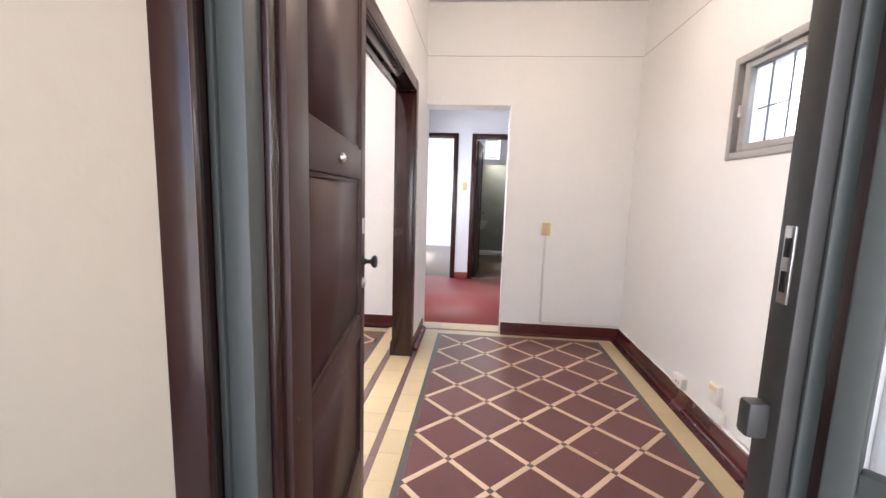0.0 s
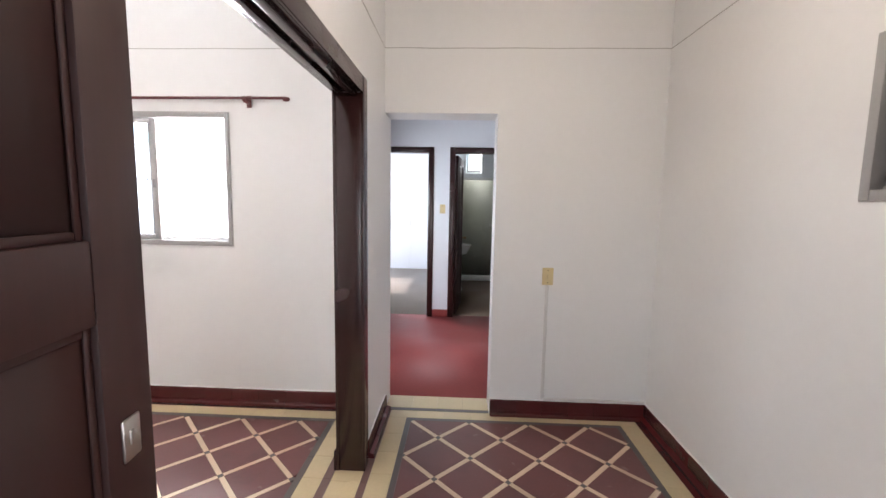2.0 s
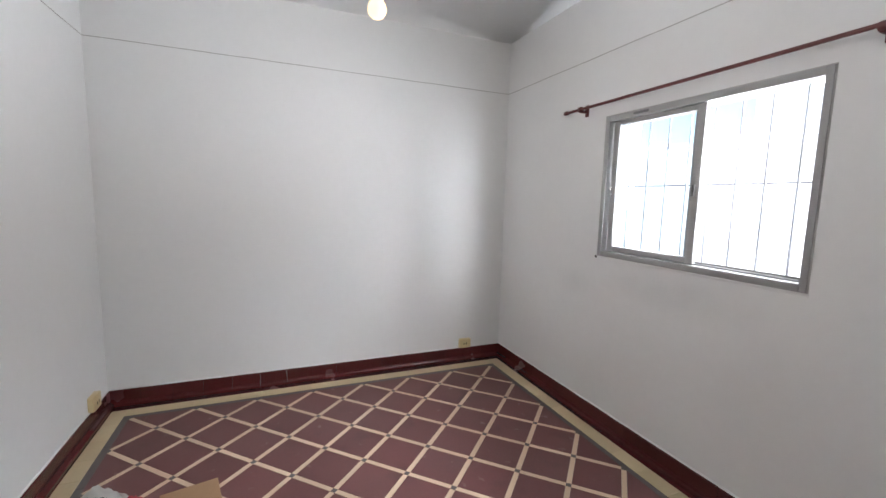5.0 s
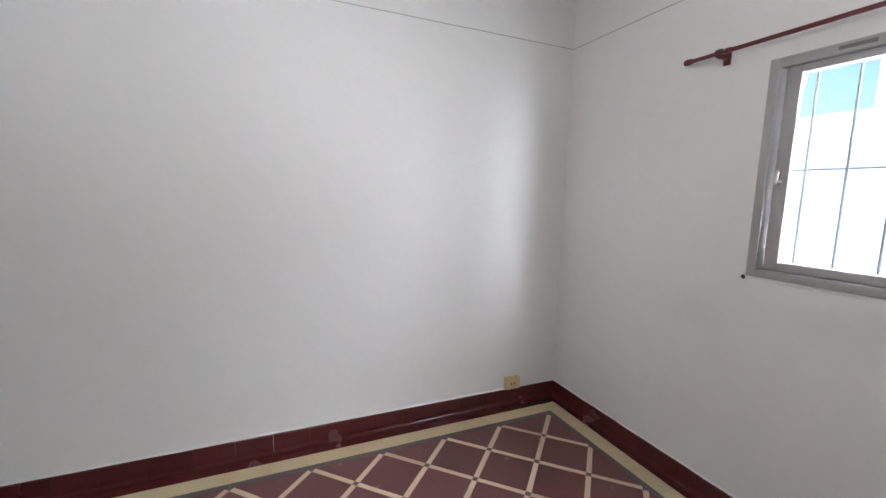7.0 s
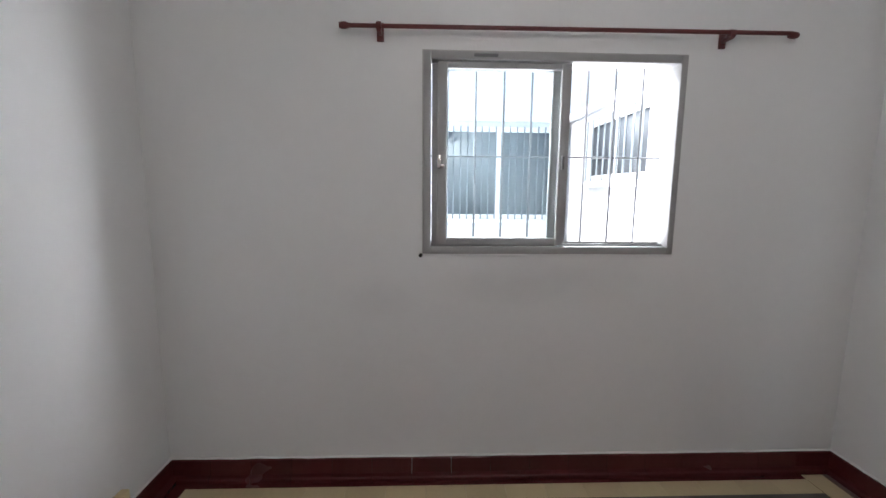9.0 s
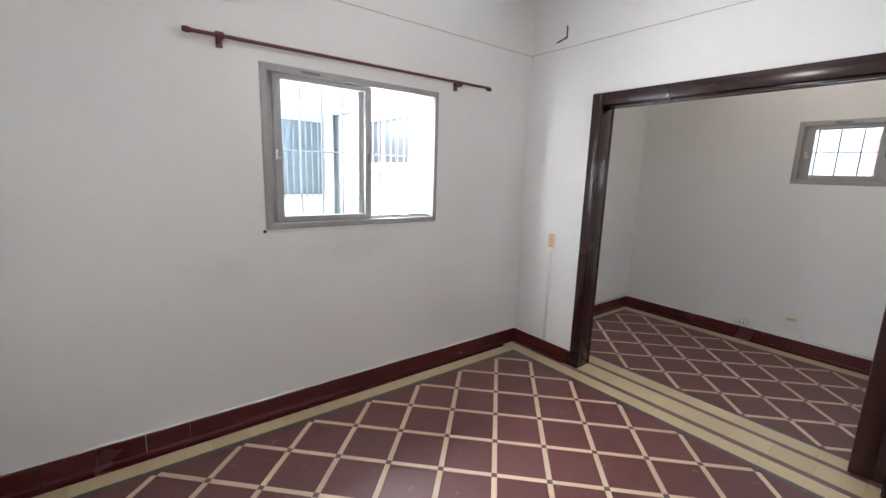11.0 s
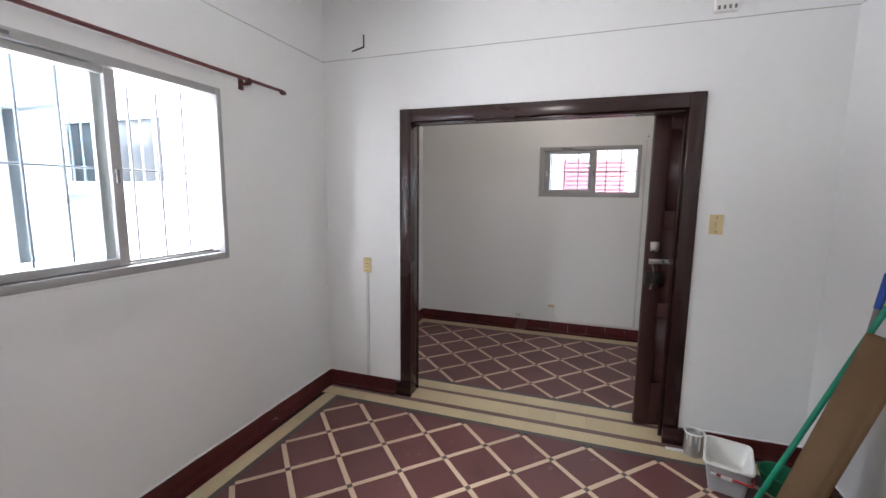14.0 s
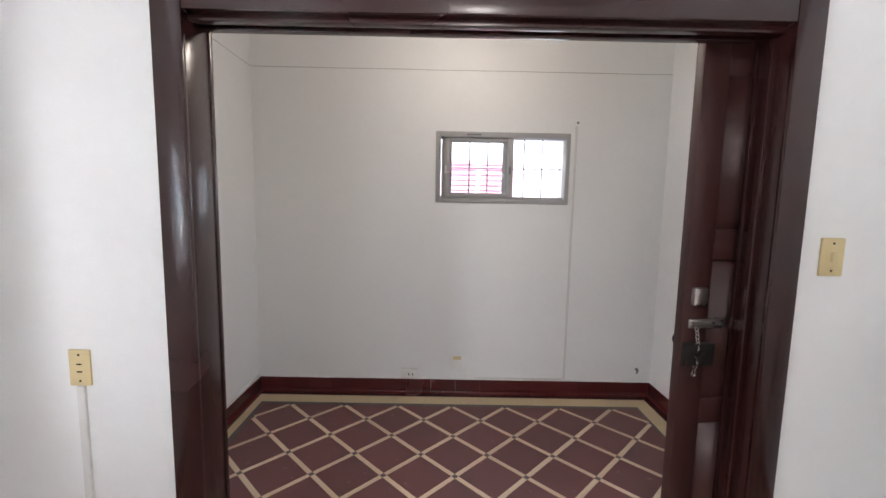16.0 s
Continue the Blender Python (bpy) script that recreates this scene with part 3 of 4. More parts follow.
def sliding_window(name, along, plane, out, a0, a1, z0, z1, split, bars, label, flip=1):
    """An aluminium window in the wall's inner face: both sashes pushed to the a0 side, the other half open.
    along: the axis of its width; out: +1, the way out of the room."""

    def P(a, d, z):
        d = plane + out * d
        return (a, d, z) if along == "x" else (d, a, z)

    root = thing(name, label, "window", P((a0 + a1) / 2, 0, z0), "structure")
    s = 1 if a1 > a0 else -1
    f = 0.036

    def bar(nm, u0, u1, d0, d1, w0, w1, mat=M_ALU, par=root, bev=0.003, lab=""):
        return part(nm, box(P(u0, d0, w0), P(u1, d1, w1), bev), mat, par, lab)

    # dark strip round the flange, painted in for its shadow gap
    g = 0.005
    part("gap_strip", merged(box(P(a0 - s * g, -0.003, z1 - 0.004), P(a1 + s * g, 0.004, z1 + g)), box(P(a0 - s * g, -0.003, z0 - g), P(a1 + s * g, 0.004, z0 + 0.004)), box(P(a0 - s * g, -0.003, z0), P(a0 + s * 0.004, 0.004, z1)), box(P(a1 - s * 0.004, -0.003, z0), P(a1 + s * g, 0.004, z1))), M_SEAMLINE, root, "dark strip standing in for the shadow gap")
    # flanged outer frame
    for u0, u1, w0, w1 in ((a0, a0 + s * f, z0, z1), (a1 - s * f * 0.8, a1, z0, z1)):
        bar("window_frame", u0, u1, -0.010, 0.075, w0, w1)
    bar("window_frame", a0 + s * f, a1 - s * f * 0.8, -0.009, 0.075, z1 - f, z1)
    bar("window_frame", a0 + s * f, a1 - s * f * 0.8, -0.009, 0.075, z0, z0 + f)
    bar("frame_groove", a0 + s * f, a1 - s * f * 0.8, 0.030, 0.036, z0 + f, z0 + f + 0.012)
    # vent slot in the head
    bar("vent_slot", a0 + s * 0.23, a0 + s * 0.34, -0.0125, -0.008, z1 - 0.024, z1 - 0.010, M_GREYPLASTIC, root, 0.001)

    def sash(nm, u0, u1, d0, d1, stile, lab):
        top = part(nm, box(P(u0, d0, z0 + f + 0.004), P(u0 + s * stile, d1, z1 - f - 0.004), 0.003), M_ALU, root, lab)
        part("stile", box(P(u1 - s * stile, d0, z0 + f + 0.004), P(u1, d1, z1 - f - 0.004), 0.003), M_ALU, top)
        for w0, w1 in ((z0 + f + 0.005, z0 + f + 0.040), (z1 - f - 0.034, z1 - f - 0.005)):
            part("rail", box(P(u0 + s * stile, d0 + 0.001, w0), P(u1 - s * stile, d1 - 0.001, w1), 0.003), M_ALU, top)
        dm = (d0 + d1) / 2
        pane = part("pane", box(P(u0 + s * stile, dm - 0.002, z0 + f + 0.040), P(u1 - s * stile, dm + 0.002, z1 - f - 0.034)), M_PANE, top, "clear glass pane", 0)
        pane.visible_shadow = False
        return top

    inner = sash("sash", a0 + s * (f + 0.030), split, 0.008, 0.030, 0.045, "aluminium sliding sash")
    sash("sash", a0 + s * (f + 0.004), split - s * 0.035, 0.038, 0.060, 0.045, "aluminium sliding sash")
    zc = z0 + (z1 - z0) * 0.47
    part("latch", merged(box(P(a0 + s * (f + 0.030), -0.006, zc - 0.03), P(a0 + s * (f + 0.046), 0.008, zc + 0.03), 0.002), box(P(a0 + s * (f + 0.044), -0.012, zc - 0.024), P(a0 + s * (f + 0.062), -0.004, zc - 0.014), 0.001)), M_CHROME, inner, "pale metal latch")
    part("handle", box(P(split - s * 0.034, -0.004, zc - 0.03), P(split - s * 0.020, 0.008, zc + 0.03), 0.003), M_GREYPLASTIC, inner, "dark grey pull")
    # iron bars outside
    n = int((abs(a1 - a0) - 0.06) / bars)
    for k in range(n):
        a = a0 + s * (0.117 + bars * k)
        part("security_bar", rod(P(a, 0.115, z0 + 0.01), P(a, 0.115, z1 - 0.01), 0.0056, sides=8), M_IRON, root, "thin painted iron bar")
    zm = (z0 + z1) / 2 + 0.008
    part("security_bar", rod(P(a0, 0.121, zm), P(a1, 0.121, zm), 0.0048, sides=8), M_IRON, root, "thin painted iron bar")
    # dark outer sill, sloping away, added to keep lamp bounce off the ceiling
    bm = bmesh.new()
    pts = [P(u, d, z) for u in (a0 + s * 0.03, a1 - s * 0.025) for d, z in ((0.078, z0 + 0.052), (0.24, z0 + 0.020), (0.24, z0 - 0.02), (0.205, z0 - 0.02), (0.205, z0 + 0.015), (0.078, z0 + 0.030))]
    v = [bm.verts.new(p) for p in pts]
    for k in range(6):
        bm.faces.new((v[k], v[(k + 1) % 6], v[6 + (k + 1) % 6], v[6 + k]))
    bm.faces.new(v[:6])
    bm.faces.new(v[6:])
    bmesh.ops.recalc_face_normals(bm, faces=bm.faces)
    part("outer_sill", bm, M_SILL, root, "added dark sill that cuts bounced light")
    return root


sliding_window("window_1", "x", YB, 1, -2.322, -1.098, 1.178, 2.108, -1.632, 0.138, "grey aluminium sliding window, half open, with iron bars")
sliding_window("window_2", "y", XE, 1, -1.405, -2.428, 1.545, 2.078, -2.000, 0.145, "small high grey aluminium sliding window, half open")
setting("sill_edge", merged(box((-2.335, YB - 0.004, 1.163), (-1.09, YB + 0.01, 1.178), 0.002)), M_WALL, "thin plaster edge below the window", "trim")


# ---- curtain rod ----


def curtain_rod():
    y, z = -0.045, 2.185
    root = thing("curtain_rod", "reddish brown wooden curtain rod on two brackets", "curtain rod", (-1.66, YB, z))
    part("pole", rod((-2.66, y, z), (-0.665, y, z + 0.008), 0.0095), M_ROD, root)
    for x in (-2.665, -0.660):
        part("finial", turned([(0, -0.022), (0.012, -0.02), (0.015, -0.008), (0.015, 0.008), (0.011, 0.02), (0, 0.024)], pose(x, y, z, 0, 90, 0), 16), M_ROD, root)
    for x in (-2.515, -0.945):
        b = part("bracket", merged(box((x - 0.016, YB - 0.010, z - 0.045), (x + 0.016, YB, z + 0.035), 0.003), box((x - 0.009, y - 0.005, z - 0.022), (x + 0.009, YB - 0.008, z - 0.006), 0.003)), M_ROD, root)
        part("cup", turned([(0.018, -0.011), (0.019, 0), (0.018, 0.011), (0.0105, 0.011), (0.0105, -0.011), (0.018, -0.011)], pose(x, y, z, 0, 90, 0), 18), M_ROD, b)


curtain_rod()


# ---- hanging bulb ----


def hanging_bulb(x, y, z):
    root = thing("bulb_pendant", "lit warm bulb hanging bare from a short cable", "ceiling lamp", (x, y, H))
    part("ceiling_rose", turned([(0.045, 0), (0.045, -0.012), (0.02, -0.03), (0, -0.03)], pose(x, y, H), 20), M_WHITEPLASTIC, root)
    part("cable", rod((x, y, H - 0.02), (x, y, z + 0.12), 0.004, sides=8), M_GREYPLASTIC, root, "thin grey cable")
    part("socket", turned([(0, 0.125), (0.018, 0.123), (0.021, 0.11), (0.021, 0.065), (0.017, 0.055), (0, 0.055)], pose(x, y, z), 18), M_GREYPLASTIC, root, "dark bulb socket")
    b = part("bulb", turned([(0, -0.038), (0.022, -0.033), (0.036, -0.016), (0.039, 0.0), (0.034, 0.020), (0.018, 0.042), (0.014, 0.056), (0, 0.056)], pose(x, y, z), 20), M_BULB, root, "glowing glass bulb")
    b.visible_shadow = False


hanging_bulb(-1.87, -1.65, 2.298)
hanging_bulb(0.93, -1.62, 2.70)


# ---- entrance door ----


def entrance_door():
    """Leaf built along +x from the hinge, outer face towards +y, then turned."""
    L, T, Z0, Z1 = 0.880, 0.040, 0.008, 2.100
    m = pose(0.139, -3.172, 0, 0, 0, 97.0)
    root = new("entrance_door")
    tagged(root, "open dark mahogany panelled entrance door with locks and a chain", "door")
    st, sl = 0.095, 0.125
    rails = ((Z0, 0.30), (0.762, 0.855), (1.356, 1.462), (1.97, Z1))
    for x0, x1 in ((0.0, sl), (L - st, L)):
        part("stile", box((x0, -T, Z0), (x1, 0, Z1), 0.003), M_DOOR, root)
    for z0, z1 in rails:
        part("rail", box((sl, -T + 0.0005, z0), (L - st, -0.0005, z1), 0.003), M_DOOR, root)
    for (a, b), (c, d) in zip(rails, rails[1:]):
        p = part("panel", box((sl - 0.004, -T + 0.012, b - 0.004), (L - st + 0.004, -0.012, c + 0.004)), M_DOOR, root)
        for s0, s1 in ((-T + 0.008, -T + 0.0125),):
            part("moulding", merged(box((sl, s0, b), (sl + 0.012, s1, c), 0.003), box((L - st - 0.012, s0, b), (L - st, s1, c), 0.003), box((sl + 0.012, s0, b), (L - st - 0.012, s1, b + 0.012), 0.003), box((sl + 0.012, s0, c - 0.012), (L - st - 0.012, s1, c), 0.003)), M_DOOR, p)
    # outer face (towards -y)
    xk = L - 0.056
    part("peephole", turned([(0.0, 0.012), (0.006, 0.012), (0.013, 0.006), (0.014, 0), (0, 0)], pose(L * 0.505, -T, 1.407, 90, 0, 0), 18), M_CHROME, root, "small chrome peephole")
    k = part("door_knob", turned([(0.014, 0), (0.012, 0.010), (0.008, 0.016), (0.008, 0.030), (0.015, 0.034), (0.023, 0.041), (0.025, 0.048), (0.019, 0.055), (0, 0.058)], pose(xk, -T, 1.050, 90, 0, 0), 24), M_IRONDARK, root, "dark worn round knob")
    part("rose", turned([(0.024, 0), (0.024, 0.004), (0.016, 0.007), (0, 0.007)], pose(xk, -T, 1.050, 90, 0, 0), 20), M_IRONDARK, k)
    part("key_plate", merged(box((xk - 0.013, -T - 0.004, 1.155), (xk + 0.022, -T + 0.001, 1.215), 0.003), box((xk - 0.003, -T - 0.006, 1.178), (xk + 0.005, -T - 0.003, 1.198), 0.001)), M_CHROME, root, "small chrome lock plate")
    part("lock_cylinder", turned([(0.020, 0), (0.020, 0.005), (0.015, 0.010), (0, 0.010)], pose(xk, -T, 0.968, 90, 0, 0), 20), M_CHROME, root, "round chrome lock cylinder")
    # inner face (towards +y)
    part("deadlock", box((L - 0.075, 0, 1.200), (L - 0.022, 0.020, 1.262), 0.005), M_CHROME, root, "small chrome deadlock")
    lev = part("slide_bolt", merged(box((L - 0.150, 0, 1.118), (L - 0.020, 0.010, 1.150), 0.003), rod((L - 0.145, 0.016, 1.134), (L - 0.025, 0.016, 1.134), 0.008, sides=12)), M_CHROME, root, "tarnished metal slide bolt")
    for n in range(13):
        z = 1.118 - n * 0.0135
        x = L - 0.040 + 0.010 * math.sin(n / 12 * math.pi) * -1
        link = turned([(0.0065, -0.0014), (0.0085, 0), (0.0065, 0.0014), (0.0052, 0), (0.0065, -0.0014)], pose(x, 0.020, z, 90, 0, 90 * (n % 2)), 10)
        part("chain_link", link, M_CHROME, lev)
    part("rim_lock", box((L - 0.115, 0, 0.985), (L - 0.004, 0.022, 1.065), 0.004), M_IRONDARK, root, "black rim lock box")
    part("turn_knob", turned([(0.008, 0), (0.008, 0.016), (0.018, 0.022), (0.018, 0.032), (0, 0.036)], pose(L - 0.045, 0.022, 1.025, -90, 0, 0), 18), M_IRONDARK, root, "black turn knob")
    for z in (0.28, 1.05, 1.82):
        part("hinge", rod((-0.004, 0.004, z - 0.045), (-0.004, 0.004, z + 0.045), 0.007, sides=10), M_IRONDARK, root, "dark steel hinge")
    root.matrix_basis = m


entrance_door()


def entrance_frame():
    root = thing("door_frame_entrance", "dark mahogany entrance door frame with casing", "door frame", (0.56, -3.25, 0), "structure")
    for x0, x1 in ((0.097, 0.106), (0.990, 1.013)):
        part("jamb", box((x0, -3.312, -0.02), (x1, -3.175, 2.13), 0.003), M_WOOD, root)
    part("head", box((0.106, -3.311, 2.13), (0.990, -3.176, 2.158), 0.003), M_WOOD, root)
    for x0, x1 in ((0.063, 0.122), (0.946, 1.020)):
        part("casing", box((x0, -3.332, -0.16), (x1, -3.311, 2.23), 0.005), M_WOOD, root)
    part("casing", box((0.122, -3.331, 2.15), (0.946, -3.312, 2.23), 0.005), M_WOOD, root)
    # widened over the door's hinge edge; dark wood stands in for the shaded gap
    part("stop_strip", box((0.106, -3.212, 0.008), (0.170, -3.184, 2.13), 0.003), M_WOOD, root)
    part("stop_strip", box((0.976, -3.255, 0.008), (0.990, -3.222, 2.13), 0.003), M_WOOD, root)
    part("threshold", box((0.108, -3.34, -0.06), (0.988, -3.18, 0.006), 0.006), M_BORDER, root, "worn cream threshold")


entrance_frame()


def security_gate():
    """Steel gate frame in the doorway and its leaf, swung out against the side."""
    fr = thing("gate_frame", "grey painted steel frame of a security gate", "gate frame", (0.56, -3.30, 0), "structure")
    part("post", box((0.107, -3.266, 0.007), (0.160, -3.214, 2.12), 0.004), M_STEEL, fr)
    part("post_lip", box((0.107, -3.276, 0.007), (0.118, -3.266, 2.10), 0.002), M_STEEL, fr)
    part("post", box((0.905, -3.345, -0.1), (0.930, -3.300, 2.12), 0.004), M_STEELDARK, fr)
    part("post_lip", box((0.926, -3.352, -0.1), (0.947, -3.346, 2.12), 0.002), M_STEEL, fr)
    part("header", box((0.124, -3.346, 2.085), (0.905, -3.302, 2.12), 0.004), M_STEEL, fr)
    part("hinge_barrel", rod((0.128, -3.277, 1.60), (0.128, -3.277, 1.78), 0.011), M_STEEL, fr)
    part("strike_plate", merged(box((0.902, -3.331, 1.19), (0.9055, -3.313, 1.29), 0.001)), M_TIN, fr, "worn steel strike plate")
    for z0, z1 in ((1.205, 1.232), (1.25, 1.275)):
        part("strike_hole", box((0.9012, -3.327, z0), (0.9024, -3.317, z1)), M_BLACK, fr, "dark bolt hole")
    part("latch_lug", box((0.878, -3.330, 1.005), (0.906, -3.304, 1.055), 0.006), M_STEELDARK, fr)
    root = new("security_gate")
    tagged(root, "grey painted steel security gate swung open outside the doorway", "gate")
    W, Z0, Z1 = 0.70, 0.02, 2.07
    for x in (0.0, W - 0.03):
        part("stile", box((x, -0.015, Z0), (x + 0.03, 0.015, Z1), 0.003), M_STEEL, root)
    for z in (Z0, 1.005, 1.85, Z1 - 0.03):
        part("rail", box((0.03, -0.012, z), (W - 0.03, 0.012, z + 0.03), 0.003), M_STEEL, root)
    for k in range(5):
        x = 0.03 + (W - 0.06) * (k + 1) / 6
        part("vertical_bar", rod((x, 0, Z0 + 0.02), (x, 0, Z1 - 0.02), 0.007, sides=10), M_STEEL, root)
    root.matrix_basis = pose(0.945, -3.372, -0.02, 0, 0, -50)


security_gate()


# ---- switches, sockets, conduits ----


def plate(name, m, w, h, mat, label, category, kind):
    """A wall plate: lies in x-z, faces -y, then placed by m."""
    root = new(name)
    tagged(root, label, category)
    part("cover", box((-w / 2, -0.008, -h / 2), (w / 2, 0, h / 2), 0.003), mat, root)
    if kind == "toggle":
        part("toggle", box((-0.006, -0.016, -0.014), (0.006, -0.007, 0.014), 0.002), mat, root)
    if kind == "socket":
        for z in (-0.012, 0.012):
            part("slot", box((-0.008, -0.0092, z - 0.002), (0.008, -0.0075, z + 0.002)), M_BLACK, root)
    for z in (-h * 0.36, h * 0.36):
        part("screw", turned([(0.0035, 0), (0.0035, 0.0012), (0, 0.0016)], pose(0, -0.008, z, 90, 0, 0), 10), M_BLACK, root, "dark screw head")
    root.matrix_basis = m
    return root


plate("light_switch", pose(XP, -2.638, 1.394, 0, 0, -90), 0.072, 0.116, M_IVORY, "ivory plastic light switch beside the wide opening", "switch", "toggle")
plate("phone_socket", pose(XP, -0.338, 1.005, 0, 0, -90), 0.066, 0.116, M_IVORY, "ivory plastic socket at the top of a wall conduit", "socket", "socket")
plate("light_switch", pose(1.139, YN, 1.018), 0.076, 0.120, M_IVORY, "ivory plastic switch at the top of a wall conduit", "switch", "toggle")
plate("light_switch", pose(0.288, 2.523, 1.432), 0.07, 0.116, M_IVORY, "ivory plastic switch between two hall doors", "switch", "toggle")


def conduit(name, a, b, label="white painted cable conduit on the wall"):
    """A painted raceway between two corners."""
    bm = box(a, b, 0.003)
    ob = tagged(part(name, bm, M_CONDUIT), label, "conduit")
    return ob


conduit("conduit", (XP - 0.012, -0.350, 0.113), (XP, -0.326, 0.947))
conduit("conduit", (1.125, -0.011, 0.130), (1.148, 0, 0.958))
conduit("conduit", (1.146, -0.013, 0.121), (XE - 0.01, 0, 0.136))
conduit("conduit", (XE - 0.010, -2.480, 0.135), (XE, -2.462, 2.14))
conduit("conduit", (XE - 0.013, -2.46, 0.121), (XE, -1.74, 0.134))


def wall_box(name, a, b, mat, label):
    root = tagged(part(name, box(a, b, 0.004), mat), label, "socket")
    return root


o1 = wall_box("power_outlet", (XE - 0.038, -1.278, 0.130), (XE, -1.150, 0.200), M_WHITEPLASTIC, "white surface-mounted power outlet above the baseboard")
for k in (-1, 0):
    part("slot", box((XE - 0.0395, -1.214 + k * 0.03 - 0.004, 0.155), (XE - 0.037, -1.214 + k * 0.03 + 0.004, 0.172)), M_BLACK, o1, "dark socket slot")
o2 = wall_box("power_outlet", (XE - 0.030, -1.640, 0.215), (XE, -1.553, 0.325), M_WHITEPLASTIC, "off-white surface junction box with a loose cable stub")
part("flap", box((XE - 0.036, -1.632, 0.290), (XE - 0.029, -1.566, 0.318), 0.002), M_IVORY, o2, "ivory flap")
part("cable_stub", merged(box((XE - 0.022, -1.690, 0.126), (XE, -1.655, 0.20), 0.005), rod((XE - 0.012, -1.60, 0.22), (XE - 0.012, -1.668, 0.19), 0.006)), M_WHITEPLASTIC, o2, "white cable end box")
o3 = wall_box("power_outlet", (XW, -0.425, 0.118), (XW + 0.036, -0.310, 0.205), M_IVORY, "ivory surface power outlet above the baseboard")
part("slot", box((XW + 0.035, -0.385, 0.150), (XW + 0.0375, -0.377, 0.170)), M_BLACK, o3, "dark socket slot")
part("slot", box((XW + 0.035, -0.360, 0.150), (XW + 0.0375, -0.352, 0.170)), M_BLACK, o3, "dark socket slot")
o4 = wall_box("power_outlet", (-3.38, YS, 0.118), (-3.26, YS + 0.036, 0.215), M_IVORY, "ivory surface power outlet above the baseboard")
part("slot", box((-3.345, YS + 0.035, 0.150), (-3.337, YS + 0.0375, 0.170)), M_BLACK, o4, "dark socket slot")
part("slot", box((-3.315, YS + 0.035, 0.150), (-3.307, YS + 0.0375, 0.170)), M_BLACK, o4, "dark socket slot")
tagged(part("cable_stub", merged(rod((XE, -3.06, 0.225), (XE - 0.02, -3.065, 0.215), 0.012), rod((XE - 0.02, -3.065, 0.215), (XE - 0.03, -3.05, 0.195), 0.006)), M_GREYPLASTIC), "short grey cable stub sticking out of the wall", "cable")
tagged(part("wall_bolt", turned([(0.010, 0), (0.010, 0.004), (0.006, 0.010), (0, 0.011)], pose(-2.334, YB, 1.169, 90, 0, 0), 12), M_IRONDARK), "small dark bolt in the wall under the window", "bolt")
tagged(part("wall_bolt", turned([(0.008, 0), (0.008, 0.004), (0, 0.006)], pose(XE, -2.482, 2.165, 90, 0, -90), 12), M_IRONDARK), "small dark plug in the wall over the conduit", "bolt")


def wall_hook():
    y, z = -0.300, 2.605
    root = thing("wall_hook", "black iron hook sticking out of the plaster", "hook", (XP, y, z))
    part("shank", rod((XP - 0.010, -0.336, 2.600), (XP - 0.012, -0.336, 2.685), 0.005, sides=8), M_IRONDARK, root)
    part("arm", rod((XP, -0.235, 2.585), (XP - 0.012, -0.337, 2.602), 0.006, sides=8), M_IRONDARK, root)


wall_hook()


def door_chime():
    root = thing("door_chime", "white plastic door chime box high on the wall", "door chime", (XP, -2.58, 2.62))
    part("cover", box((XP - 0.045, -2.640, 2.560), (XP, -2.525, 2.70), 0.006), M_WHITEPLASTIC, root)
    for k in range(4):
        part("slot", box((XP - 0.047, -2.628 + k * 0.026, 2.566), (XP - 0.044, -2.616 + k * 0.026, 2.586)), M_GREYPLASTIC, root, "grey sound slot")


door_chime()

# ---- hall, bedroom and bathroom things ----


def door_casing(name, x0, x1, y, ztop, label):
    root = thing(name, label, "door frame", ((x0 + x1) / 2, y, 0), "structure")
    w = 0.072
    for a, b in ((x0 - w + 0.02, x0 + 0.02), (x1 - 0.02, x1 + w - 0.02)):
        part("casing", box((a, y - 0.018, 0), (b, y - 0.001, ztop + w - 0.02), 0.004), M_WOOD, root)
    part("casing", box((x0 + 0.02, y - 0.017, ztop - 0.02), (x1 - 0.02, y - 0.001, ztop + w - 0.021), 0.004), M_WOOD, root)
    for a, b in ((x0, x0 + 0.02), (x1 - 0.02, x1)):
        part("jamb", box((a, y - 0.002, 0), (b, y + 0.12, ztop - 0.02), 0.002), M_WOOD, root)
    part("head", box((x0 + 0.02, y - 0.002, ztop - 0.02), (x1 - 0.02, y + 0.12, ztop), 0.002), M_WOOD, root)


door_casing("door_frame_bedroom", -0.50, 0.118, 2.523, 2.165, "dark mahogany frame of the bedroom doorway")
door_casing("door_frame_bath", 0.425, 1.18, 2.523, 2.165, "dark mahogany frame of the bathroom doorway")


